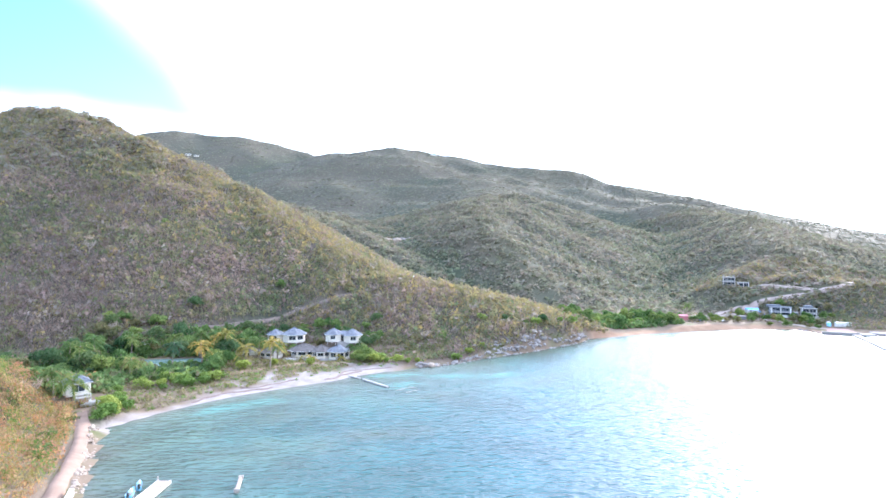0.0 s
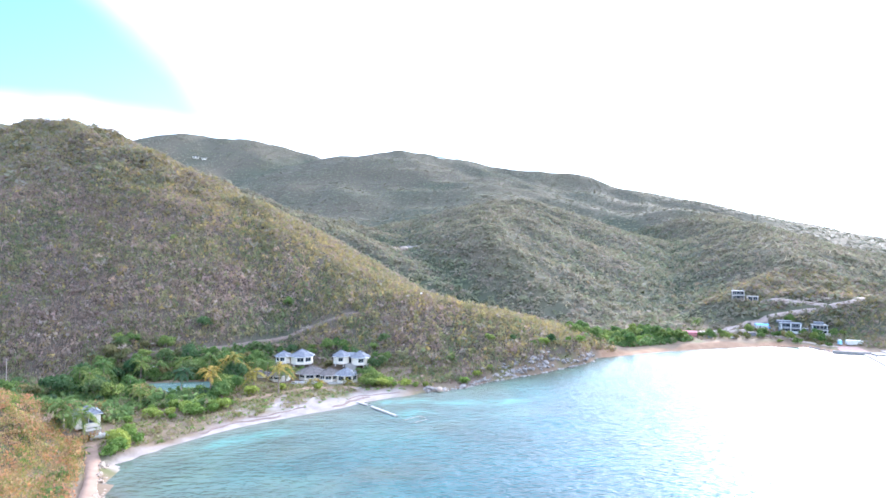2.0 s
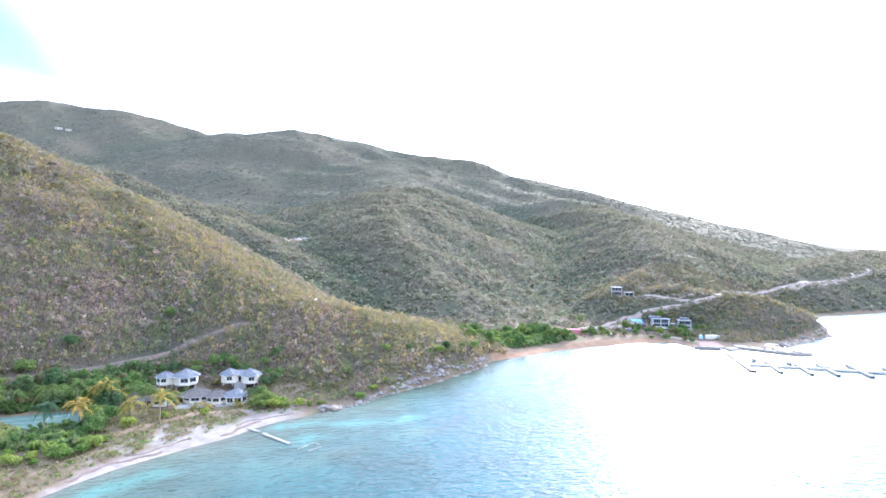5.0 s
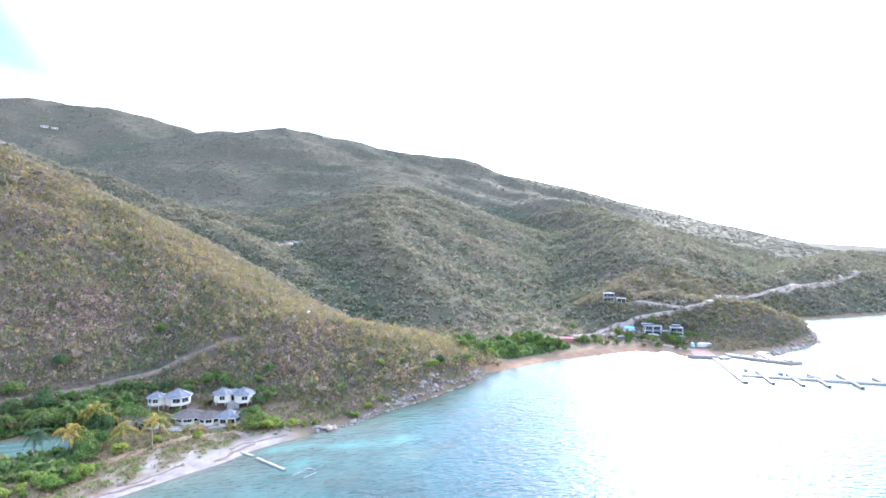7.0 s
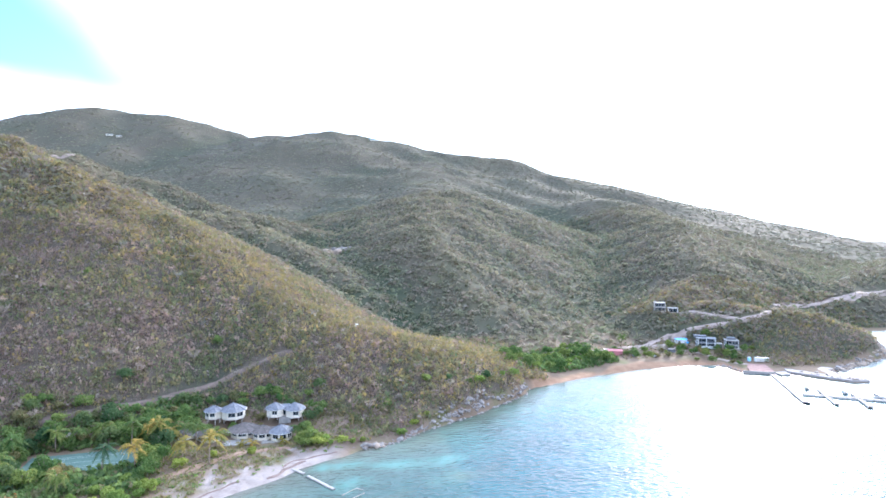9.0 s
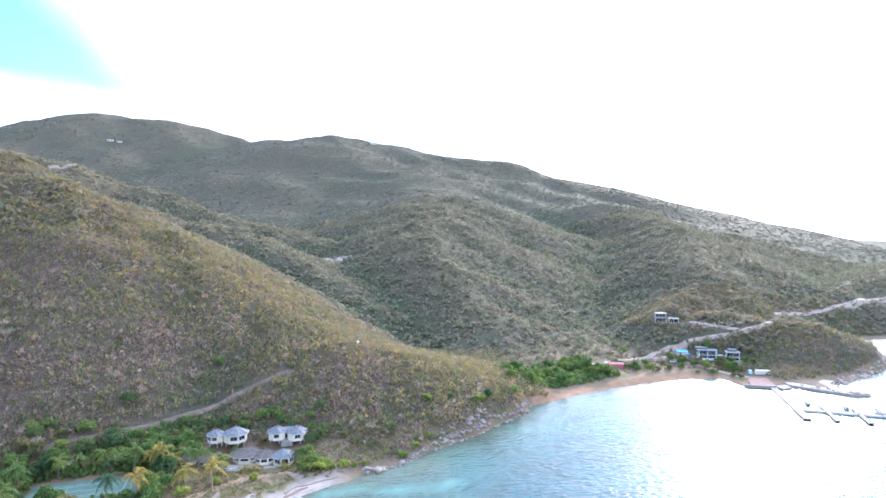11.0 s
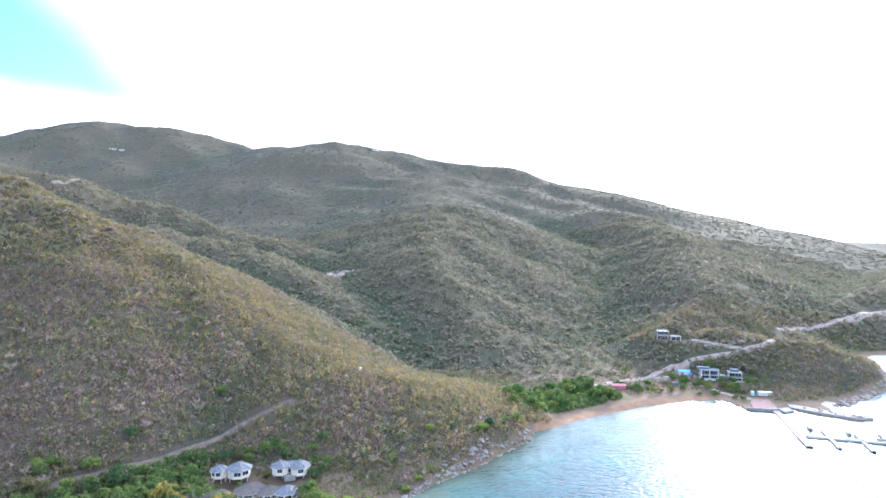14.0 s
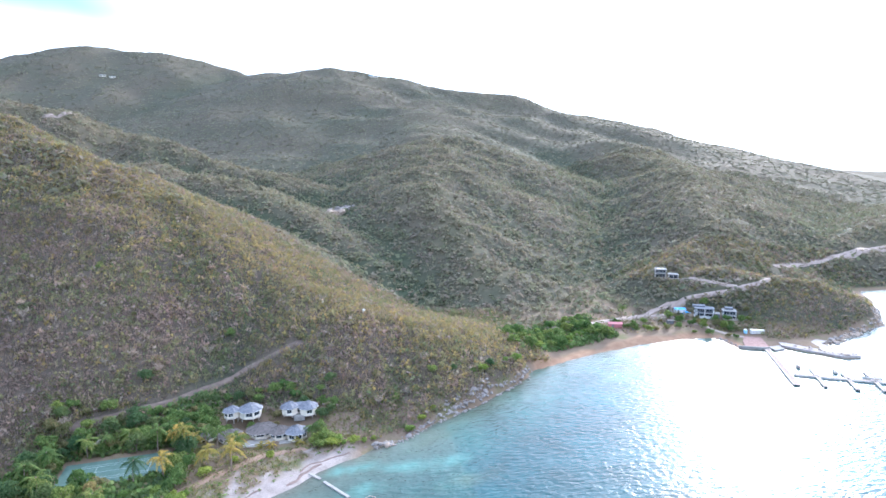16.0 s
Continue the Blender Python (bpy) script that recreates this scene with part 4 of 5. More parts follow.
wet = ~np.array([on_court(a, b) for a, b in zip(x, y)]) & (x < -60 - (225 - y) * 0.10) & (z < 8 + 4 * waves(x, y, 40, 57, 2)) & ~((y < 187) & (x > -82)) & ~((x < -118) & (y > 205))
x, y, z = x[wet], y[wet], z[wet]
r = rng.uniform(0.9, 2.0, len(x))
clumps("thicket", x, y, z, r, r * rng.uniform(0.9, 1.8, len(x)), 16, GREENS, np.array([0.28, 0.3, 0.16, 0.14, 0.12]), 58, "dense green thicket filling the shore flat", 0.15)
x, y, z, s = spread(2600, 92, 182, 296, 385, 59, 1.2, 11)
wet = (z < 8) & (y < 338 + (x - 92) * 0.42) & (x < 169)
x, y, z = x[wet], y[wet], z[wet]
r = rng.uniform(1.0, 2.2, len(x))
clumps("bay_thicket", x, y, z, r, r * rng.uniform(0.9, 1.6, len(x)), 12, GREENS, np.array([0.35, 0.35, 0.12, 0.1, 0.08]), 60, "green thicket behind the far beach", 0.1)
# low dry grass on the flat shore
x, y, z, s = spread(26000, -130, 24, 140, 252, 52, 0.5, 2.5)
dry = ~np.array([on_court(a, b) for a, b in zip(x, y)]) & (lot_at(x, y, s) < 0.5) & (s > 2.6 + 6.5 * np.clip((x + 62) / 26, 0, 1) + 2.5 * waves(x, y, 12, 63, 2))
x, y, z = x[dry], y[dry], z[dry]
r = rng.uniform(0.4, 1.0, len(x))
clumps("dry_grass", x, y, z - 0.1, r, r * 0.8, 5, GRASS, np.array([0.24, 0.34, 0.32, 0.10]), 53, "straw-coloured dry grass and low weeds behind the beach", 0.5)
x, y, z, s = spread(2600, -62, 0, 168, 222, 64, 0.4, 5)
tuft = (s < 22) & (waves(x, y, 8, 65, 2) > 0.25 + 0.25 * (s > 13))
x, y, z, s = x[tuft], y[tuft], z[tuft], s[tuft]
r = rng.uniform(0.3, 0.75, len(x))
clumps("beach_weeds", x, y, z - 0.05, r, r * 0.7, 9, GREENS * np.array([1.15, 1.2, 0.9]), np.array([0.3, 0.3, 0.25, 0.1, 0.05]), 66, "low green creeping weeds in patches on the sand", 0.3)
x, y, z, s = spread(5000, 100, 330, 292, 370, 54, 1.5, 14)
r = rng.uniform(0.4, 1.2, len(x))
clumps("village_weeds", x, y, z - 0.1, r, r, 5, PALETTE, np.array([0.15, 0.15, 0.25, 0.15, 0.2, 0.1]), 55, "patchy weeds between the village buildings", 0.4)


def crown(rng, lobes, count, leaf):
    """A crown of separate leafy faces on several lobes, with gaps between them."""
    m = count
    lob = np.array(lobes)
    i = rng.choice(len(lob), m, p=lob[:, 3] ** 2 / (lob[:, 3] ** 2).sum())
    d = rng.normal(0, 1, (m, 3))
    d /= np.linalg.norm(d, axis=1, keepdims=True)
    d[:, 2] = np.where(rng.uniform(0, 1, m) < 0.6, np.abs(d[:, 2]), d[:, 2])
    c = lob[i, :3] + d * (lob[i, 3] * rng.uniform(0.72, 1.08, m))[:, None] * np.array([1, 1, 0.8])
    nrm = d + rng.normal(0, 0.6, (m, 3))
    nrm /= np.linalg.norm(nrm, axis=1, keepdims=True)
    t1 = np.cross(nrm, rng.normal(0, 1, (m, 3)))
    t1 /= np.linalg.norm(t1, axis=1, keepdims=True)
    t2 = np.cross(nrm, t1)
    sz = (leaf * rng.uniform(0.6, 1.4, m))[:, None]
    return np.stack([c - t1 * sz, c + t2 * sz * 0.6, c + t1 * sz, c - t2 * sz * 0.6], 1).reshape(-1, 3)


def tree(name, seed, tall, wide, lobes, count, leaf, leaves, label, category="tree", bare=False):
    rng = np.random.RandomState(seed)
    ob = base(name, 0, 0, 0, 0, label, category)
    bm = bmesh.new()
    fork = tall * (0.3 if not bare else 0.35)
    tube(bm, [(0, 0, -0.6), (0.1, 0.05, fork * 0.5), (0.05, -0.05, fork)], (tall * 0.035, tall * 0.028, tall * 0.024), 6)
    ends = []
    for k in range(5 if not bare else 7):
        a = k * 2.4 + rng.uniform(0, 0.6)
        e = (math.cos(a) * wide * rng.uniform(0.25, 0.42), math.sin(a) * wide * rng.uniform(0.25, 0.42), tall * rng.uniform(0.6, 0.9))
        tube(bm, [(0.05, -0.05, fork * 0.95), (e[0] * 0.5, e[1] * 0.5, (fork + e[2]) / 2 * 0.96), e], (tall * 0.018, tall * 0.013, tall * 0.006), 5)
        ends.append(e)
    part("trunk", bm, BARK if not bare else TWIG, ob, smooth=True)
    me = bpy.data.meshes.new("crown")
    if bare:
        verts = []
        for e in ends:
            for _ in range(26):
                d = rng.normal(0, 1, 3)
                d[2] = abs(d[2]) + 0.4
                d /= np.linalg.norm(d)
                p = np.array(e) * rng.uniform(0.7, 1.0)
                q = p + d * tall * rng.uniform(0.12, 0.3)
                side = np.cross(d, rng.normal(0, 1, 3))
                side /= np.linalg.norm(side) / 0.05
                verts += [p - side, p + side, q + side * 0.3, q - side * 0.3]
        verts = np.array(verts)
    else:
        spots = []
        for _ in range(lobes):
            a, u = rng.uniform(0, 2 * math.pi), math.sqrt(rng.uniform(0, 1))
            spots.append((math.cos(a) * u * wide * 0.33, math.sin(a) * u * wide * 0.33, tall * rng.uniform(0.48, 0.80) - u * tall * 0.12, wide * rng.uniform(0.16, 0.27)))
        verts = crown(rng, spots, count, leaf)
    fill(me, verts, np.arange(len(verts)).reshape(-1, 4))
    me.materials.append(leaves)
    new("crown", me).parent = ob
    return ob


def palm(name, seed, tall, fronds, material, label):
    rng = np.random.RandomState(seed)
    ob = base(name, 0, 0, 0, 0, label, "palm tree")
    lean = rng.uniform(-0.12, 0.12, 2) * tall
    spine = [(lean[0] * k * k, lean[1] * k * k, tall * k - 0.3 * (k == 0)) for k in (0, 0.25, 0.5, 0.75, 1)]
    part("trunk", tube(bmesh.new(), spine, (0.26, 0.19, 0.16, 0.15, 0.17), 7), BARK, ob, smooth=True)
    verts = []
    top = np.array(spine[-1])
    for k in range(fronds):
        a = 2.399 * k + rng.uniform(-0.2, 0.2)
        rise = rng.uniform(-0.6, 1.15)
        length = rng.uniform(3.5, 4.6)
        out_, side = np.array([math.cos(a), math.sin(a), 0]), np.array([-math.sin(a), math.cos(a), 0])
        pts = [top + out_ * length * u * (1 - 0.12 * u) + np.array([0, 0, length * (rise * u - (0.55 + 0.45 * rise) * u * u)]) for u in np.linspace(0, 1, 12)]
        for j in range(11):
            p, q = pts[j], pts[j + 1]
            verts += [p - side * 0.04, p + side * 0.04, q + side * 0.03, q - side * 0.03]
            reach = 0.68 * math.sin(math.pi * min(1, 0.15 + j / 11)) + 0.15
            for s in (-1, 1):
                tip = (p + q) / 2 + side * s * reach + (q - p) * 0.9 + np.array([0, 0, -0.28 * reach - 0.1 * rng.uniform(0, 1)])
                verts += [p, q, tip + (q - p) * 0.15, tip]
    verts = np.array(verts)
    me = bpy.data.meshes.new("fronds")
    fill(me, verts, np.arange(len(verts)).reshape(-1, 4))
    me.materials.append(material)
    new("fronds", me).parent = ob
    part("crownshaft", tube(bmesh.new(), [tuple(top - np.array([0, 0, 0.5])), tuple(top + np.array([0, 0, 0.35]))], (0.2, 0.12), 6), BARK, ob)
    return ob


def plant(kinds, spots, group, seed, low=0.8, high=1.25):
    """The first spots take the kinds themselves, the others copies of them."""
    rng = np.random.RandomState(seed)
    used = set()
    for k, (x, y) in enumerate(spots):
        ob = kinds[k % len(kinds)]
        f = rng.uniform(low, high)
        m = pose(x, y, ground_z(x, y) - 0.15, 0, 0, rng.uniform(0, 360))
        if ob.name in used:
            ob = copy_thing(ob, m)
        else:
            used.add(ob.name)
            ob.matrix_basis = m
        ob.scale = (f, f, f * rng.uniform(0.9, 1.1))
        tagged(ob, group=group)


def scatter(n, x0, x1, y0, y1, seed, gap, inside):
    rng = np.random.RandomState(seed)
    got = []
    for _ in range(n * 40):
        x, y = rng.uniform(x0, x1), rng.uniform(y0, y1)
        if len(got) < n and inside(x, y) and all(math.hypot(x - a, y - b) > gap for a, b in got):
            got.append((x, y))
    return got


def dry_land(x, y, edge):
    return float(coast_distance(np.array([x]), np.array([y]))[0]) > edge and bool(off_ways(np.array([x]), np.array([y]), 3.0)[0])


green = [tree("tree", 61, 6.5, 8.0, 10, 1150, 0.36, LEAF_GREEN, "round green broadleaf tree on the shore flat"),
         tree("tree", 62, 5.5, 7.0, 9, 1000, 0.35, LEAF_GREEN, "spreading green broadleaf tree on the shore flat"),
         tree("tree", 63, 7.5, 7.5, 11, 1150, 0.36, LEAF_DARK, "dark green leafy tree on the shore flat"),
         tree("tree", 64, 5.0, 6.5, 8, 900, 0.32, LEAF_OLIVE, "olive-coloured half-dry tree on the shore flat")]
bright = [tree("bush", 65, 3.2, 5.5, 9, 800, 0.30, LEAF_BRIGHT, "bright green shoreline bush", "bush"),
          tree("bush", 66, 2.6, 4.6, 8, 700, 0.28, LEAF_BRIGHT, "low bright green shoreline bush", "bush")]
bare = [tree("bare_tree", 67, 5.5, 5.0, 0, 0, 0, TWIG, "pale leafless tree in dry scrub", bare=True),
        tree("bare_tree", 68, 4.5, 4.5, 0, 0, 0, TWIG, "small pale leafless tree in dry scrub", bare=True)]

flat_spots = scatter(105, -165, -60, 172, 246, 71, 4.4, lambda x, y: dry_land(x, y, 12) and not on_court(x, y) and y > 190 - (x + 62) * 0.05 and not (x > -76 and y < 196) and not court_view(x, y) and not (x < -118 and y > 208))
plant(green, flat_spots, "shore trees", 72, 0.75, 1.2)
behind = scatter(34, -70, -8, 236, 262, 73, 4.6, lambda x, y: dry_land(x, y, 20))
plant(green, behind, "trees behind the villas", 74, 0.6, 0.95)
edge = [(-64, 186), (-60, 184), (-68, 190), (-73, 187), (-58, 188), (-64, 193), (-77, 193), (-71, 194), (-66, 181), (-72, 180), (-73, 158), (-70, 154), (-76, 162), (-71, 149), (-74, 153), (-79, 170),
        (-8, 217), (-4, 218), (0, 219), (4, 219), (-6, 220), (-32, 212), (-53, 203), (-44, 211), (24, 225), (8, 220), (-62, 189), (-65, 184), (-69, 184), (-61, 192), (-67, 194), (-57, 191), (-63, 180), (-69, 176), (-75, 176), (-78, 182), (-72.5, 145), (-73.5, 148), (-71.5, 147), (-74, 151), (-72, 151.5), (-75, 156), (30, 232), (36, 238), (87, 279), (80, 275), (66, 264)]
plant(bright, edge, "shoreline bushes", 75, 0.75, 1.2)
plant(green, [(-101, 198), (-97, 201.5), (-92.5, 199.5), (-104.5, 203), (-89, 197), (-98, 195), (-106, 198), (-86, 194)], "trees before the tennis court", 83, 0.7, 0.95)
plant(green[:2], [(-5, 250), (-10, 228), (-14, 231), (-13, 217), (-11, 220.5), (-15.5, 220.5), (-12, 224), (-8, 221)], "trees beside the villas", 76, 0.65, 0.9)
mangrove = scatter(44, 92, 167, 300, 368, 77, 5.5, lambda x, y: dry_land(x, y, 10) and ground_z(x, y) < 9 and y < 330 + (x - 92) * 0.45 and y > 296 + (x - 92) * 0.40)
plant(green[:2] + bright[:1], mangrove, "bay thicket", 78, 0.85, 1.35)
plant(green[:2] + green[3:], [(191, 334), (203, 327), (211, 324), (185, 330), (181, 347), (228, 352), (224, 344), (236, 340), (243, 330), (232, 327), (241, 307), (238, 310), (246, 326), (220, 336), (390, 352), (255, 360), (195, 336), (207, 330), (216, 331), (228, 335), (233, 334), (188, 338), (200, 346), (212, 346), (222, 352), (240, 338), (247, 330), (252, 327), (268, 330), (272, 338), (230, 318), (222, 322), (243, 341), (249, 339), (255, 334), (239, 345), (226, 344), (209, 333), (199, 329), (193, 327), (183, 339), (236, 352), (262, 330), (246, 320), (250, 318)], "village trees", 79, 0.55, 0.95)
plant(bare, scatter(70, -330, 60, 240, 480, 80, 9, lambda x, y: dry_land(x, y, 14) and ground_z(x, y) < 75) + [(-97, 168), (-92, 152), (-112, 236), (-120, 240)], "leafless trees", 81, 0.7, 1.3)
plant(green, [(-62, 258), (-30, 262), (-90, 262), (-105, 300), (-60, 300), (40, 262), (50, 262), (12, 262), (-130, 330), (-170, 300), (70, 268), (30, 250), (20, 245), (60, 262)], "green trees on the hill", 82, 0.5, 0.9)

palms_green = [palm("palm", 91, 6.5, 18, FROND_GREEN, "coconut palm with green fronds"), palm("palm", 92, 5.0, 16, FROND_GREEN, "short coconut palm with green fronds")]
palms_yellow = [palm("palm", 93, 7.0, 15, FROND_YELLOW, "coconut palm with yellowing fronds"), palm("palm", 94, 5.5, 15, FROND_YELLOW, "short coconut palm with yellow-orange fronds")]
palms_dark = [palm("palm", 95, 7.5, 16, FROND_DARK, "tall dark green palm beside the tennis court")]
plant(palms_green, [(-71, 229), (-45, 220), (-53, 224), (-16, 226), (-100, 224), (-95, 228), (-90.5, 158.5), (-84, 156), (-108, 214), (-112, 205), (193, 364), (-84, 187), (-104, 196), (-118, 214), (-67, 224), (-58, 226), (-75, 224), (-86, 228)], "coconut palms", 96, 1.1, 1.4)
plant(palms_yellow, [(-64.9, 220.9), (-54.1, 209.7), (-44.4, 204.8), (-60.9, 221.4), (-68.5, 223.5), (-45.2, 220.5), (-67, 202.6)], "yellowed coconut palms", 97, 1.2, 1.45)
plant([palm("palm", 99, 1.0, 16, FROND_GREEN, "low young palm in dry scrub beside the road")], [(-70, 118), (-79, 145), (-75, 131)], "young palms", 99, 0.8, 1.1)
plant([palm("palm", 100, 1.8, 14, FROND_YELLOW, "small bright yellow palm in front of the villas")], [(-36.6, 221.8), (-32.6, 221.6), (-21.6, 222.0)], "small yellow palms", 95, 0.75, 0.9)
plant(palms_dark, [(-76, 200.1)], "coconut palms", 98, 1.2, 1.25)

# ---- shore: stones, jetty, boats ----
stone_rng = np.random.RandomState(5)
STONES = []
for k in range(5):
    bm = boulder(stone_rng, 1.0)
    me = bpy.data.meshes.new("stone")
    bm.to_mesh(me)
    bm.free()
    me.materials.append(PALE_ROCK if k < 3 else ROCK)
    STONES.append(me)


def stones(parent, name, line, count, wide, small, large, kinds, seed, sink=0.2):
    """Single stones laid along a line, all on shared meshes."""
    rng = np.random.RandomState(seed)
    legs = [math.hypot(b[0] - a[0], b[1] - a[1]) for a, b in zip(line, line[1:])]
    for _ in range(count):
        d = rng.uniform(0, sum(legs))
        for (a, b), n in zip(zip(line, line[1:]), legs):
            if d <= n:
                break
            d -= n
        u, o = d / n, rng.uniform(-wide, wide)
        x = a[0] + (b[0] - a[0]) * u - (b[1] - a[1]) / n * o
        y = a[1] + (b[1] - a[1]) * u + (b[0] - a[0]) / n * o
        f = rng.uniform(small, large) * (0.6 + 0.8 * rng.uniform(0, 1) ** 3)
        ob = new(name, kinds[rng.randint(len(kinds))])
        ob.parent = parent
        ob.matrix_basis = pose(x, y, max(ground_z(x, y), -0.2) + f * (0.25 - sink), rng.uniform(-20, 20), rng.uniform(-20, 20), rng.uniform(0, 360)) @ Matrix.Diagonal((f, f, f, 1))


wall = base("stone_revetment", 0, 0, 0, 0, "revetment of pale piled boulders beside the dirt road", "sea wall")
stones(wall, "stone", [(-55.5, 104), (-60, 115), (-66.5, 130.5), (-71, 141)], 210, 0.95, 0.45, 1.15, STONES[:3], 6)
part("kerb", box(-53.8, 97, 0.7, 0.7, 14, 1.5, 18, soft=0.06), PALE_CONCRETE, wall, "pale concrete kerb end")
shore = base("rocky_shore", 0, 0, 0, 0, "grey boulders and broken rock along the foot of the hill", "rocks")
stones(shore, "stone", [(18, 217), (35, 232), (60, 248.5), (78, 262.5), (90, 272.5), (97, 284)], 250, 1.8, 0.7, 2.3, STONES[3:], 7)
stones(shore, "stone", [(40, 238.5), (58, 250), (68, 258)], 70, 2.4, 1.0, 2.6, STONES[3:], 8, 0.1)
point = base("rock_point", 0, 0, 0, 0, "heap of dark broken rock at the beach end", "rocks")
stones(point, "stone", [(8, 215), (12, 216.5), (17, 216.5)], 60, 1.6, 0.8, 2.4, STONES[2:], 9, 0.05)
head = base("headland_rocks", 0, 0, 0, 0, "grey boulders round the foot of the headland", "rocks")
stones(head, "stone", [(292, 288), (333, 306), (356, 315), (372, 333), (392, 352)], 230, 3.0, 1.2, 3.4, STONES[1:], 10)
spit = base("rubble_spit", 0, 0, 0, 0, "low rubble spit of pale stones", "rocks")
part("bank", prism([(257, 288.5), (265.0, 276.5), (276.0, 263.5), (285.5, 262.0), (288.0, 267.0), (283.0, 278.2), (283, 286), (290, 289.5), (284, 297), (270, 298), (260, 294)], -0.6, 1.25), RUBBLE, spit)
stones(spit, "stone", [(260, 286), (268, 278.5), (278, 265), (286, 263), (286.5, 268), (281.5, 278), (284, 286), (296, 291)], 130, 1.4, 0.6, 1.5, STONES, 11, -0.4)
bank = base("quay_riprap", 0, 0, 0, 0, "grey rip-rap stones edging the shore beside the quay", "rocks")
stones(bank, "stone", [(229, 314), (234, 308.5), (233, 301), (231.8, 293.5)], 60, 0.9, 0.6, 1.5, STONES[1:], 16, 0.05)
row = base("boulder_row", 0, 0, 0, 0, "row of pale boulders beside the village road", "rocks")
stones(row, "stone", [(190, 352), (206, 357), (219, 352), (228, 341)], 60, 2.5, 0.8, 2.0, STONES[:3], 12, 0.05)
slope = base("hillside_boulders", 0, 0, 0, 0, "pale boulders scattered on the slope under the lane", "rocks")
stones(slope, "stone", [(255, 394), (265, 380), (284, 372), (300, 372)], 70, 5.0, 1.0, 3.0, STONES[:3], 13, 0.05)
cliff = base("rock_outcrop", 0, 0, 0, 0, "pale bare rock outcrop among far scrub", "rocks")
stones(cliff, "stone", [(-14, 664), (-6, 668), (0, 674)], 26, 5, 6, 13, STONES[:3], 14, -0.2)
stones(cliff, "stone", [(-16, 700), (0, 706), (14, 700)], 26, 9, 4, 9, STONES[3:], 15, -0.1)

weed = bmesh.new()
coast = COAST[7:17]
for band, w0 in ((2.6, 0.8), (4.6, 0.5)):
    prev = None
    for (ax, ay), (bx, by) in zip(coast, coast[1:]):
        n = max(2, int(math.hypot(bx - ax, by - ay) / 1.2))
        for k in range(n):
            x, y = ax + (bx - ax) * k / n, ay + (by - ay) * k / n
            d = math.hypot(bx - ax, by - ay)
            nx, ny = -(by - ay) / d, (bx - ax) / d
            o = band + 0.7 * math.sin(x * 0.35) + 0.35 * math.sin(y * 1.3 + band)
            w = w0 * (0.5 + 0.5 * abs(math.sin(x * 0.8 + band)))
            now = [weed.verts.new((x + nx * q, y + ny * q, max(0.05, ground_z(x + nx * q, y + ny * q)) + h)) for q, h in ((o - w, 0.0), (o, 0.16), (o + w, 0.0))]
            if prev and math.sin(x * 0.21 + band * 2) + 0.6 * math.sin(y * 0.9 + band) > -0.1:
                weed.faces.new((prev[0], prev[1], now[1], now[0]))
                weed.faces.new((prev[1], prev[2], now[2], now[1]))
            prev = now
tagged(part("seaweed", weed, WEED), "dark reddish wrack line of dry seaweed on the sand", "seaweed", kind="stuff")


def beam(bm, a, b, wide, low, high):
    d, turn = math.hypot(b[0] - a[0], b[1] - a[1]), math.degrees(math.atan2(b[1] - a[1], b[0] - a[0]))
    return slab(bm, (a[0] + b[0]) / 2, (a[1] + b[1]) / 2, (low + high) / 2, d, wide, high - low, turn)


jetty = base("broken_jetty", 0, 0, 0, 0, "broken concrete jetty in two pieces running off the beach", "jetty")
for a, b in (((-16.6, 200.3), (-12.4, 195.6)), ((-11.2, 193.6), (-2.6, 182.0))):
    bm = beam(bmesh.new(), a, b, 1.2, -1.2, 0.38)
    bmesh.ops.bevel(bm, geom=bm.edges[:], offset=0.1, segments=1, affect="EDGES")
    part("slab", bm, CONCRETE, jetty)
ruin = base("sunken_frame", 0, 0, 0, 0, "square timber frame just breaking the water", "ruin")
for a, b in (((-0.2, 177.5), (4.4, 181.7)), ((4.4, 181.7), (6.4, 180.2)), ((3.0, 175.0), (6.8, 178.0))):
    part("beam", beam(bmesh.new(), a, b, 0.22, -0.8, 0.10), WOOD, ruin)


def dock(name, a, b, wide, label, group, top=0.75):
    """A floating walkway of planks between two edge beams."""
    ob = base(name, 0, 0, 0, 0, label, "dock", group)
    d = math.hypot(b[0] - a[0], b[1] - a[1])
    ux, uy = (b[0] - a[0]) / d, (b[1] - a[1]) / d
    turn = math.degrees(math.atan2(uy, ux))
    for s in (-1, 1):
        o = s * (wide / 2 - 0.12)
        part("edge_beam", beam(bmesh.new(), (a[0] - uy * o, a[1] + ux * o), (b[0] - uy * o, b[1] + ux * o), 0.24, 0.05, top + 0.08), PALE_CONCRETE, ob)
    n = max(2, int(d / 2.4))
    for k in range(n):
        m = (k + 0.5) * d / n
        part("plank", box(a[0] + ux * m, a[1] + uy * m, top - 0.05, d / n - 0.08, wide - 0.5, 0.1, turn), PALE_WOOD, ob)
    for k in range(max(2, int(d / 9)) + 1):
        m = k * d / max(2, int(d / 9))
        part("pile", tube(bmesh.new(), [(a[0] + ux * m - uy * wide / 2, a[1] + uy * m + ux * wide / 2, -3), (a[0] + ux * m - uy * wide / 2, a[1] + uy * m + ux * wide / 2, top + 0.7)], (0.16, 0.14), 6), WOOD, ob)
    return ob


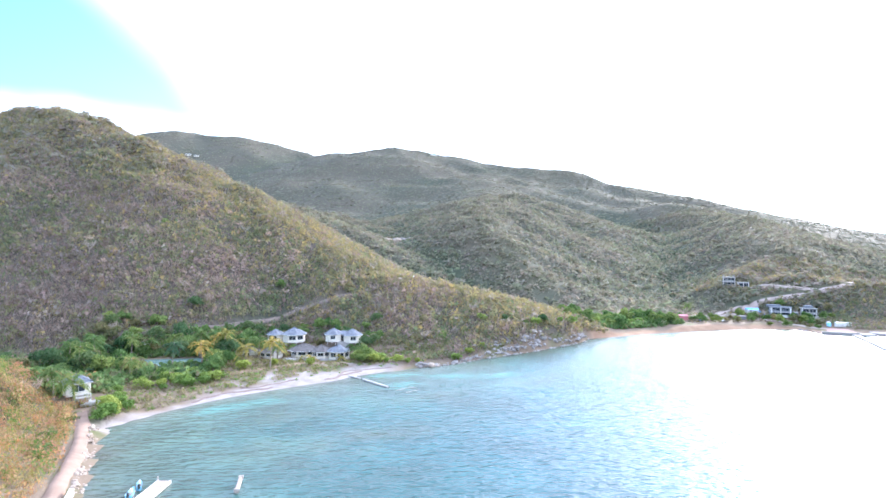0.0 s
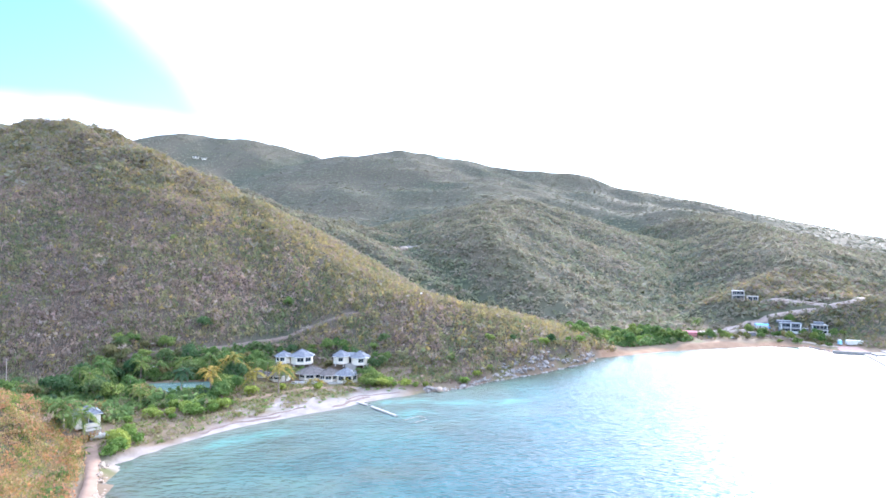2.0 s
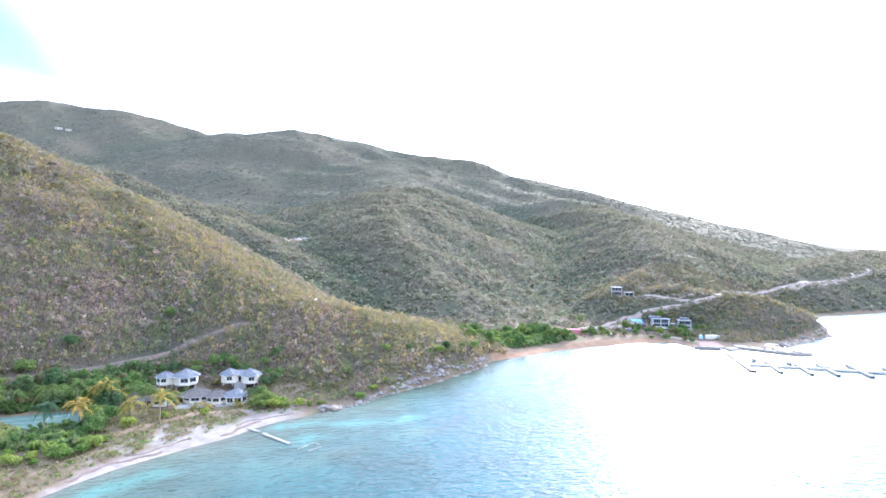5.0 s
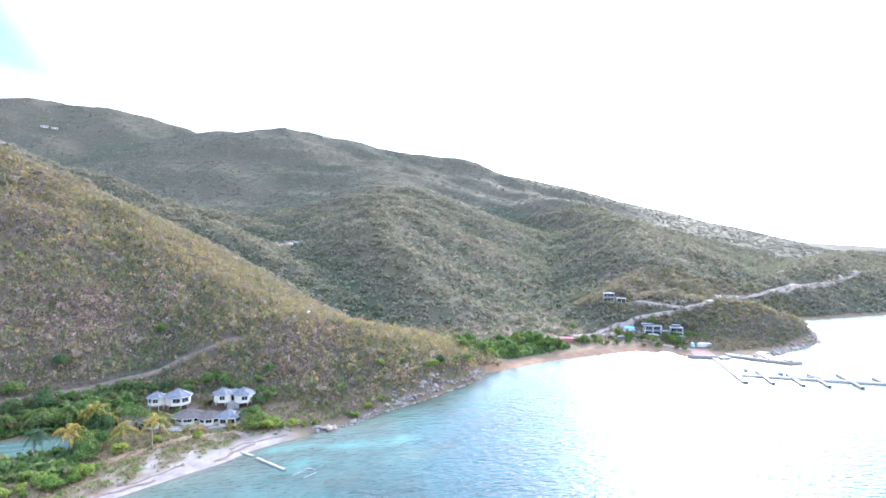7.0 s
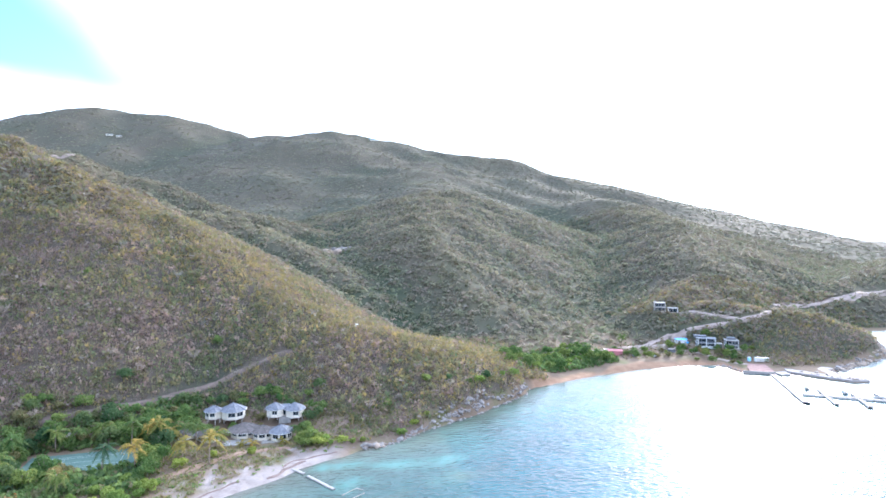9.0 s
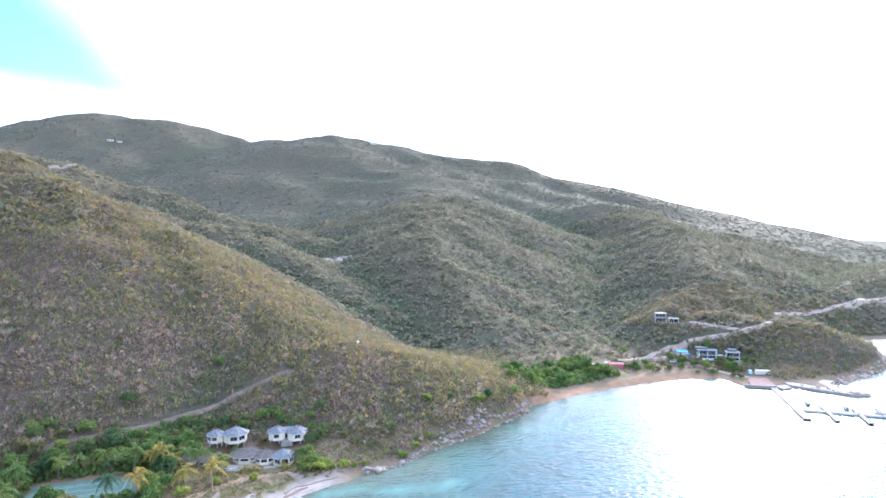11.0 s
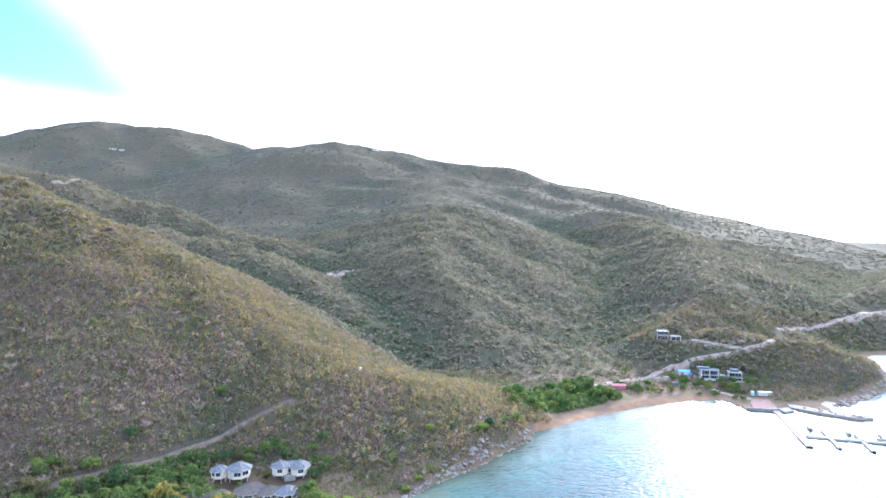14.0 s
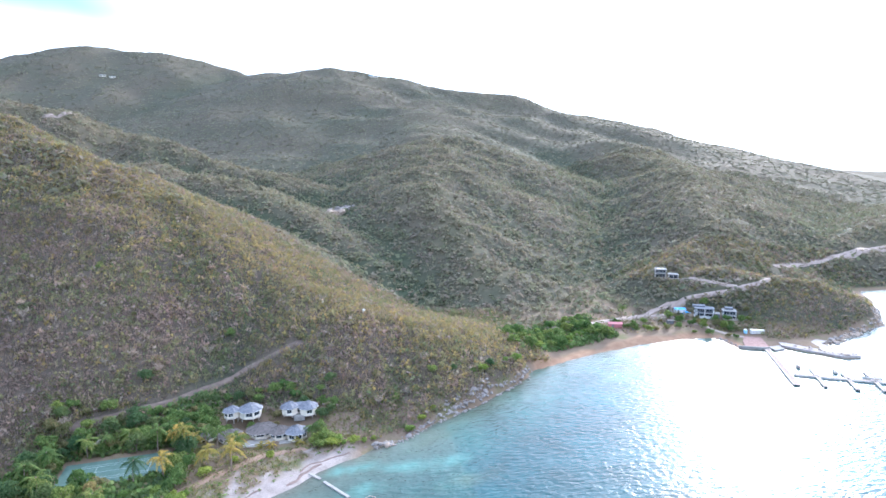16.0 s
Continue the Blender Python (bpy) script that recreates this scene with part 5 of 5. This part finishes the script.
dock("floating_dock", (-43.6, 92), (-42.3, 108.3), 2.5, "grey planked floating dock with pale edge beams", "near dock", 0.55)
MARINA = "marina docks"
dock("pier", (247.2, 289.5), (218.9, 234.0), 3.1, "long pale planked pier reaching out from the quay", MARINA)
dock("dock_arm", (229, 247), (292, 212), 2.4, "planked dock arm branching square off the pier", MARINA)
for a, b in (((244, 253), (230.8, 229)), ((254.7, 243.5), (242.5, 222.5)), ((266.5, 241.5), (253.5, 218)), ((280, 236), (267, 212)), ((292, 226), (282, 206))):
    dock("finger_dock", a, b, 1.7, "narrow planked finger dock", MARINA)
log = base("floating_pontoon", -28.4, 106, 0, 8, "weathered narrow timber pontoon adrift in the bay", "pontoon")
part("log", tube(bmesh.new(), [(0, -3.2, 0.15), (0, 0, 0.25), (0, 3.2, 0.15)], (0.34, 0.36, 0.3), 8), WOOD, log)
part("plank", box(0, 0, 0.66, 0.5, 5.6, 0.08), PALE_WOOD, log)
for s in (-1, 1):
    part("end_block", box(0, s * 3.0, 0.5, 0.9, 0.5, 0.6, soft=0.06), WOOD, log)


def boat(x, y, turn, long, hull_paint, label, canopy=True, z=0.0):
    ob = base("boat", x, y, z, turn, label, "boat", "moored boats")
    bm = bmesh.new()
    rows = []
    for u in (0, 0.25, 0.55, 0.8, 1.0):
        w = long * 0.17 * (1 - max(0, u - 0.45) ** 1.8 * 3.0)
        w = max(w, 0.04)
        h = 0.75 + 0.35 * u
        px = (u - 0.5) * long
        rows.append([bm.verts.new(p) for p in ((px, -w, h), (px, -w * 0.75, -0.15), (px, 0, -0.3), (px, w * 0.75, -0.15), (px, w, h))])
    for a, b in zip(rows, rows[1:]):
        for k in range(4):
            bm.faces.new((a[k], b[k], b[k + 1], a[k + 1]))
    bm.faces.new(rows[0])
    part("hull", bm, hull_paint, ob, smooth=True)
    part("deck", box(-long * 0.06, 0, 0.55, long * 0.78, long * 0.27, 0.1), PALE_WOOD, ob)
    part("console", box(0, 0, 0.95, long * 0.14, long * 0.14, 0.8, soft=0.05), TRIM, ob)
    if canopy:
        part("canopy", box(-0.1, 0, 2.1, long * 0.35, long * 0.28, 0.08, soft=0.03), TRIM, ob)
        for s in (-1, 1):
            part("canopy_post", tube(bmesh.new(), [(s * long * 0.14, 0.5, 0.55), (s * long * 0.14, 0.5, 2.1)], (0.04, 0.04), 5), TRIM, ob)
    part("outboard_motor", box(-long * 0.53, 0, 0.8, 0.4, 0.4, 0.9, soft=0.08), RUBBER, ob)
    return ob


boat(240.5, 257.5, 62, 6.5, TRIM, "white motor boat moored beside the pier")
boat(262, 233.5, 150, 8.0, TRIM, "white covered motor boat moored at the dock arm")
boat(-45.8, 103.0, 95, 3.0, PALE_BLUE, "small pale blue boat beside the floating dock", canopy=False)
boat(-45.9, 106.4, 110, 2.6, PALE_BLUE, "tiny pale blue boat beside the floating dock", canopy=False)
boat(-80.8, 157.6, 40, 4.5, TRIM, "white boat drawn up below the cottage", canopy=False, z=2.25)
boat(252.5, 246, 62, 5.5, TRIM, "open white boat moored between finger docks", canopy=False)

# ---- village ----
quay = base("quay", 0, 0, 0, 0, "pinkish paved quay with concrete edge", "quay")
part("paving", prism([(235, 291.5), (244.3, 287), (247.6, 286.6), (256, 304), (248, 309), (240, 300)], -1.0, 1.45), BRICK_DECK, quay)
for a, b in (((231.4, 292.6), (243.8, 286.6)), ((243.5, 286.7), (247.8, 286.3))):
    part("edge_wall", beam(bmesh.new(), a, b, 0.8, -1.0, 1.6), CONCRETE, quay)
part("ramp", prism([(247.9, 282.2), (254.6, 282.9), (256.5, 289.5), (248.4, 288.6)], -0.8, 0.9), CONCRETE, quay, "grey concrete slipway slab")


def block(parent, x, y, z, sx, sy, storeys, turn, wall, bays, roof_label="", frame=TRIM, storey=3.1):
    """A flat-roofed house front with open bays, slabs and columns on each storey."""
    m = pose(x, y, z, 0, 0, turn)

    def add(name, bm, mat, under=parent, label=""):
        bm.transform(m)
        return part(name, bm, mat, under, label)

    for f in range(storeys):
        low = f * storey
        add("slab", box(0, -0.4, low + 0.12, sx + 0.5, sy + 1.2, 0.26), frame)
        add("wall", box(0, sy / 2 - 0.15, low + storey / 2, sx, 0.3, storey - 0.26), wall)
        for s in (-1, 1):
            add("wall", box(s * (sx / 2 - 0.15), 0, low + storey / 2, 0.3, sy, storey - 0.26), wall)
        for k in range(bays + 1):
            add("column", box(-sx / 2 + 0.2 + k * (sx - 0.4) / bays, -sy / 2, low + storey / 2, 0.4, 0.4, storey - 0.26), frame if k in (0, bays) else wall)
        for k in range(bays):
            cx = -sx / 2 + 0.2 + (k + 0.5) * (sx - 0.4) / bays
            w = (sx - 0.4) / bays - 0.5
            pane = add("window", box(cx, -sy / 2 + 0.35, low + storey / 2, w, 0.06, storey - 0.5), GLASS, parent, "dark window bay")
            add("window_frame", box(cx, -sy / 2 + 0.3, low + storey / 2, 0.09, 0.1, storey - 0.5), frame, pane)
        if f:
            add("balustrade", box(0, -sy / 2 - 0.9, low + 0.75, sx + 0.3, 0.08, 0.9), wall)
    add("roof", box(0, 0, storeys * storey + 0.15, sx + 0.9, sy + 1.4, 0.32, soft=0.04), DARK_WALL if wall is DARK_WALL else CONCRETE)


hotel = base("concrete_building", 0, 0, 0, 0, "grey and white two-storey concrete building with dark window bays", "building")
block(hotel, 248, 350, 3.9, 12, 6.5, 2, -28, DARK_WALL, 4, storey=2.9)
for k in range(3):
    q = pose(248, 350, 3.9, 0, 0, -28) @ Vector((-5.2 + k * 5.2, -4.6, 0))
    part("pier_column", box(q.x, q.y, 3.9 + 2.9, 0.5, 0.5, 5.8, -28), TRIM, hotel)
part("roof_terrace", box(246.5, 354, 10.4, 8, 4, 1.4, -28, soft=0.05), DARK_WALL, hotel)
part("front_wall", box(245.6, 344.8, 4.4, 13, 0.3, 1.6, -28), TRIM, hotel, "white low retaining wall")
hotel = base("concrete_building", 0, 0, 0, 0, "smaller pale two-storey concrete building with open bays", "building")
block(hotel, 260.5, 340.5, 3.4, 8.0, 6.5, 2, -28, CONCRETE, 2, storey=3.1)
part("roof_room", box(261, 341.5, 10.6, 5, 3.6, 1.8, -28, soft=0.05), DARK_WALL, hotel)
part("lean_to", box(253.8, 345.2, 5.2, 4.4, 5, 3.0, -28), DARK_WALL, hotel)
part("canopy", box(253.8, 345.2, 6.85, 5.2, 6, 0.25, -28), CONCRETE, hotel)
part("front_wall", box(258.6, 335.6, 4.2, 9, 0.3, 2.2, -28), PALE_CONCRETE, hotel)
tower = base("unfinished_house", 0, 0, 0, 0, "unfinished grey concrete house with open upper storey", "building")
block(tower, 250.5, 411, 20.2, 8, 7, 2, -25, CONCRETE, 3, frame=PALE_CONCRETE, storey=3.3)
block(tower, 259, 406.5, 19.8, 7, 6, 1, -25, PALE_CONCRETE, 2, storey=3.2)
for k, (dx, dy) in enumerate(((-3.4, -2.6), (3.4, -2.6), (3.4, 2.6), (-3.4, 2.6), (0, -2.6))):
    p = pose(250.5, 411, 20.2, 0, 0, -25) @ Vector((dx, dy, 6.8))
    part("roof_column", box(p.x, p.y, p.z + 0.9, 0.35, 0.35, 2.0, -25), CONCRETE, tower)


def shed(x, y, turn, sx, sy, tall, wall, roof, label, pitch=0.9):
    ob = base("shed", x, y, ground_z(x, y) - 0.1, turn, label, "shed")
    for s in (-1, 1):
        part("wall", box(0, s * sy / 2, tall / 2, sx, 0.12, tall), wall, ob)
        part("wall", box(s * sx / 2, 0, tall / 2, 0.12, sy - 0.12, tall), wall, ob)
    part("door", box(-sx * 0.2, -sy / 2 - 0.08, tall * 0.42, 1.3, 0.06, tall * 0.8), DARK_WALL, ob, "dark doorway")
    bm = bmesh.new()
    hx, hy = sx / 2 + 0.35, sy / 2 + 0.4
    v = [bm.verts.new(p) for p in ((-hx, -hy, tall), (hx, -hy, tall), (hx, hy, tall), (-hx, hy, tall), (-hx, 0, tall + pitch), (hx, 0, tall + pitch))]
    for f in ((0, 1, 5, 4), (2, 3, 4, 5), (1, 2, 5), (3, 0, 4), (3, 2, 1, 0)):
        bm.faces.new([v[i] for i in f])
    part("roof", bm, roof, ob)
    return ob


shed(177, 343, -18, 8.5, 5, 2.8, RED, RED, "pinkish red sheet-metal shed beside the beach")
shed(235.5, 360, -20, 7, 5, 2.8, TRIM, BLUE, "white shed with bright blue roof")
shed(160, 350, -15, 4, 3, 2.2, TRIM, PALE_BLUE, "small white shed with pale blue roof among trees", 0.6)
shed(217, 342, -10, 4, 3, 2.4, DARK_WALL, ROOF_DULL, "small dark shed among village trees", 0.6)
# a low shelter, modelled as a closed box with ribs
box_ = base("storage_container", 259, 311, 1.7, -18, "long pale grey low shelter on the quay, built as a ribbed box", "container")
part("body", box(0, 0, 1.3, 8, 2.4, 2.5, soft=0.05), TRIM, box_)
for k in range(9):
    part("rib", box(-3.6 + k * 0.9, -1.23, 1.3, 0.12, 0.06, 2.2), PALE_CONCRETE, box_)
booth = base("booth", 252.4, 313.5, 1.7, -18, "pale blue round-topped booth on the quay", "booth")
part("body", box(0, 0, 1.1, 1.8, 1.8, 2.2, soft=0.15), PALE_BLUE, booth)
part("roof", tube(bmesh.new(), [(0, 0, 2.2), (0, 0, 2.6), (0, 0, 2.9)], (1.0, 0.75, 0.2), 10), TRIM, booth)


def car(x, y, turn, paint, label, tall=1.5, long=4.3):
    ob = base("car", x, y, ground_z(x, y) + 0.05, turn, label, "car", "parked cars")
    bm = bmesh.new()
    prof = [(-0.5, 0.35), (-0.49, 0.85), (-0.36, 0.92), (-0.27, tall), (0.10, tall), (0.24, 0.95), (0.46, 0.85), (0.5, 0.35)]
    sides = [[bm.verts.new((u * long, s * (0.85 if h < 1.2 else 0.68), h)) for u, h in prof] for s in (-1, 1)]
    n = len(prof)
    for k in range(n):
        bm.faces.new((sides[0][k], sides[0][(k + 1) % n], sides[1][(k + 1) % n], sides[1][k]))
    bm.faces.new(sides[0][::-1])
    bm.faces.new(sides[1])
    part("body", bm, paint, ob)
    part("windows", box(-0.09 * long, 0, 1.18, long * 0.4, 1.56, 0.34), GLASS, ob)
    for u in (-0.32, 0.32):
        for s in (-1, 1):
            bm = tube(bmesh.new(), [(u * long, s * 0.72, 0.33), (u * long, s * 0.9, 0.33)], (0.33, 0.33), 12)
            part("wheel", bm, RUBBER, ob)
    return ob


car(199, 331, 10, TRIM, "white parked car beside the beach trees")
car(228.5, 361, -25, DARK_WALL, "dark parked car on the gravel turning")
car(169, 336, 20, TRIM, "white parked pickup near the red shed", 1.7, 4.9)
car(186, 335, 70, DARK_WALL, "dark parked car near the red shed")
car(238.5, 356, -10, BLUE, "blue parked truck beside the blue-roofed shed", 2.1, 5.5)

pole = base("utility_pole", -138, 208, ground_z(-138, 208), 0, "slim grey utility pole with crossarm above the trees", "utility pole")
part("mast", tube(bmesh.new(), [(0, 0, -0.5), (0, 0, 11)], (0.17, 0.11), 6), WOOD, pole)
part("crossarm", box(0, 0, 10.3, 1.8, 0.12, 0.14), WOOD, pole)

track("ridge_road", [(-392, 872), (-378, 884), (-366, 908), (-358, 932)], 5, PALE_DIRT, "pale road cut on the hill behind")
# far houses on the ridge
FAR_HOUSES = [("white", -1014, 2838, 26, "long white house far up on the ridge"), ("white", -974, 2836, 22, "white house far up on the ridge"), ("blue", 166, 2545, 36, "blue-roofed house on the far summit")]
for name, x, y, sx, label in FAR_HOUSES:
    ob = base("ridge_house", x, y, ground_z(x, y), 15, label, "house", "houses on the ridge")
    part("wall", box(0, 0, 3, sx, 10, 7), WALL, ob)
    part("roof", box(0, 0, 7.0, sx + 4, 14, 1.4, soft=0.3), PALE_BLUE if name == "blue" else TRIM, ob)
    for k in range(max(2, int(sx // 9))):
        part("window", box(-sx / 2 + (k + 0.5) * sx / max(2, int(sx // 9)), -5.05, 3.8, sx / max(2, int(sx // 9)) * 0.5, 0.2, 3), GLASS, ob)

tank = base("water_tank", 9.5, 320, ground_z(9.5, 320), 20, "small white water tank on the spur crest", "water tank")
part("body", tube(bmesh.new(), [(0, 0, -0.4), (0, 0, 1.5), (0, 0, 1.8), (0, 0, 1.9)], (0.9, 0.9, 0.6, 0.2), 14), TRIM, tank, smooth=True)
part("base_slab", box(0, 0, 0.05, 2.4, 2.4, 0.5, soft=0.05), CONCRETE, tank)
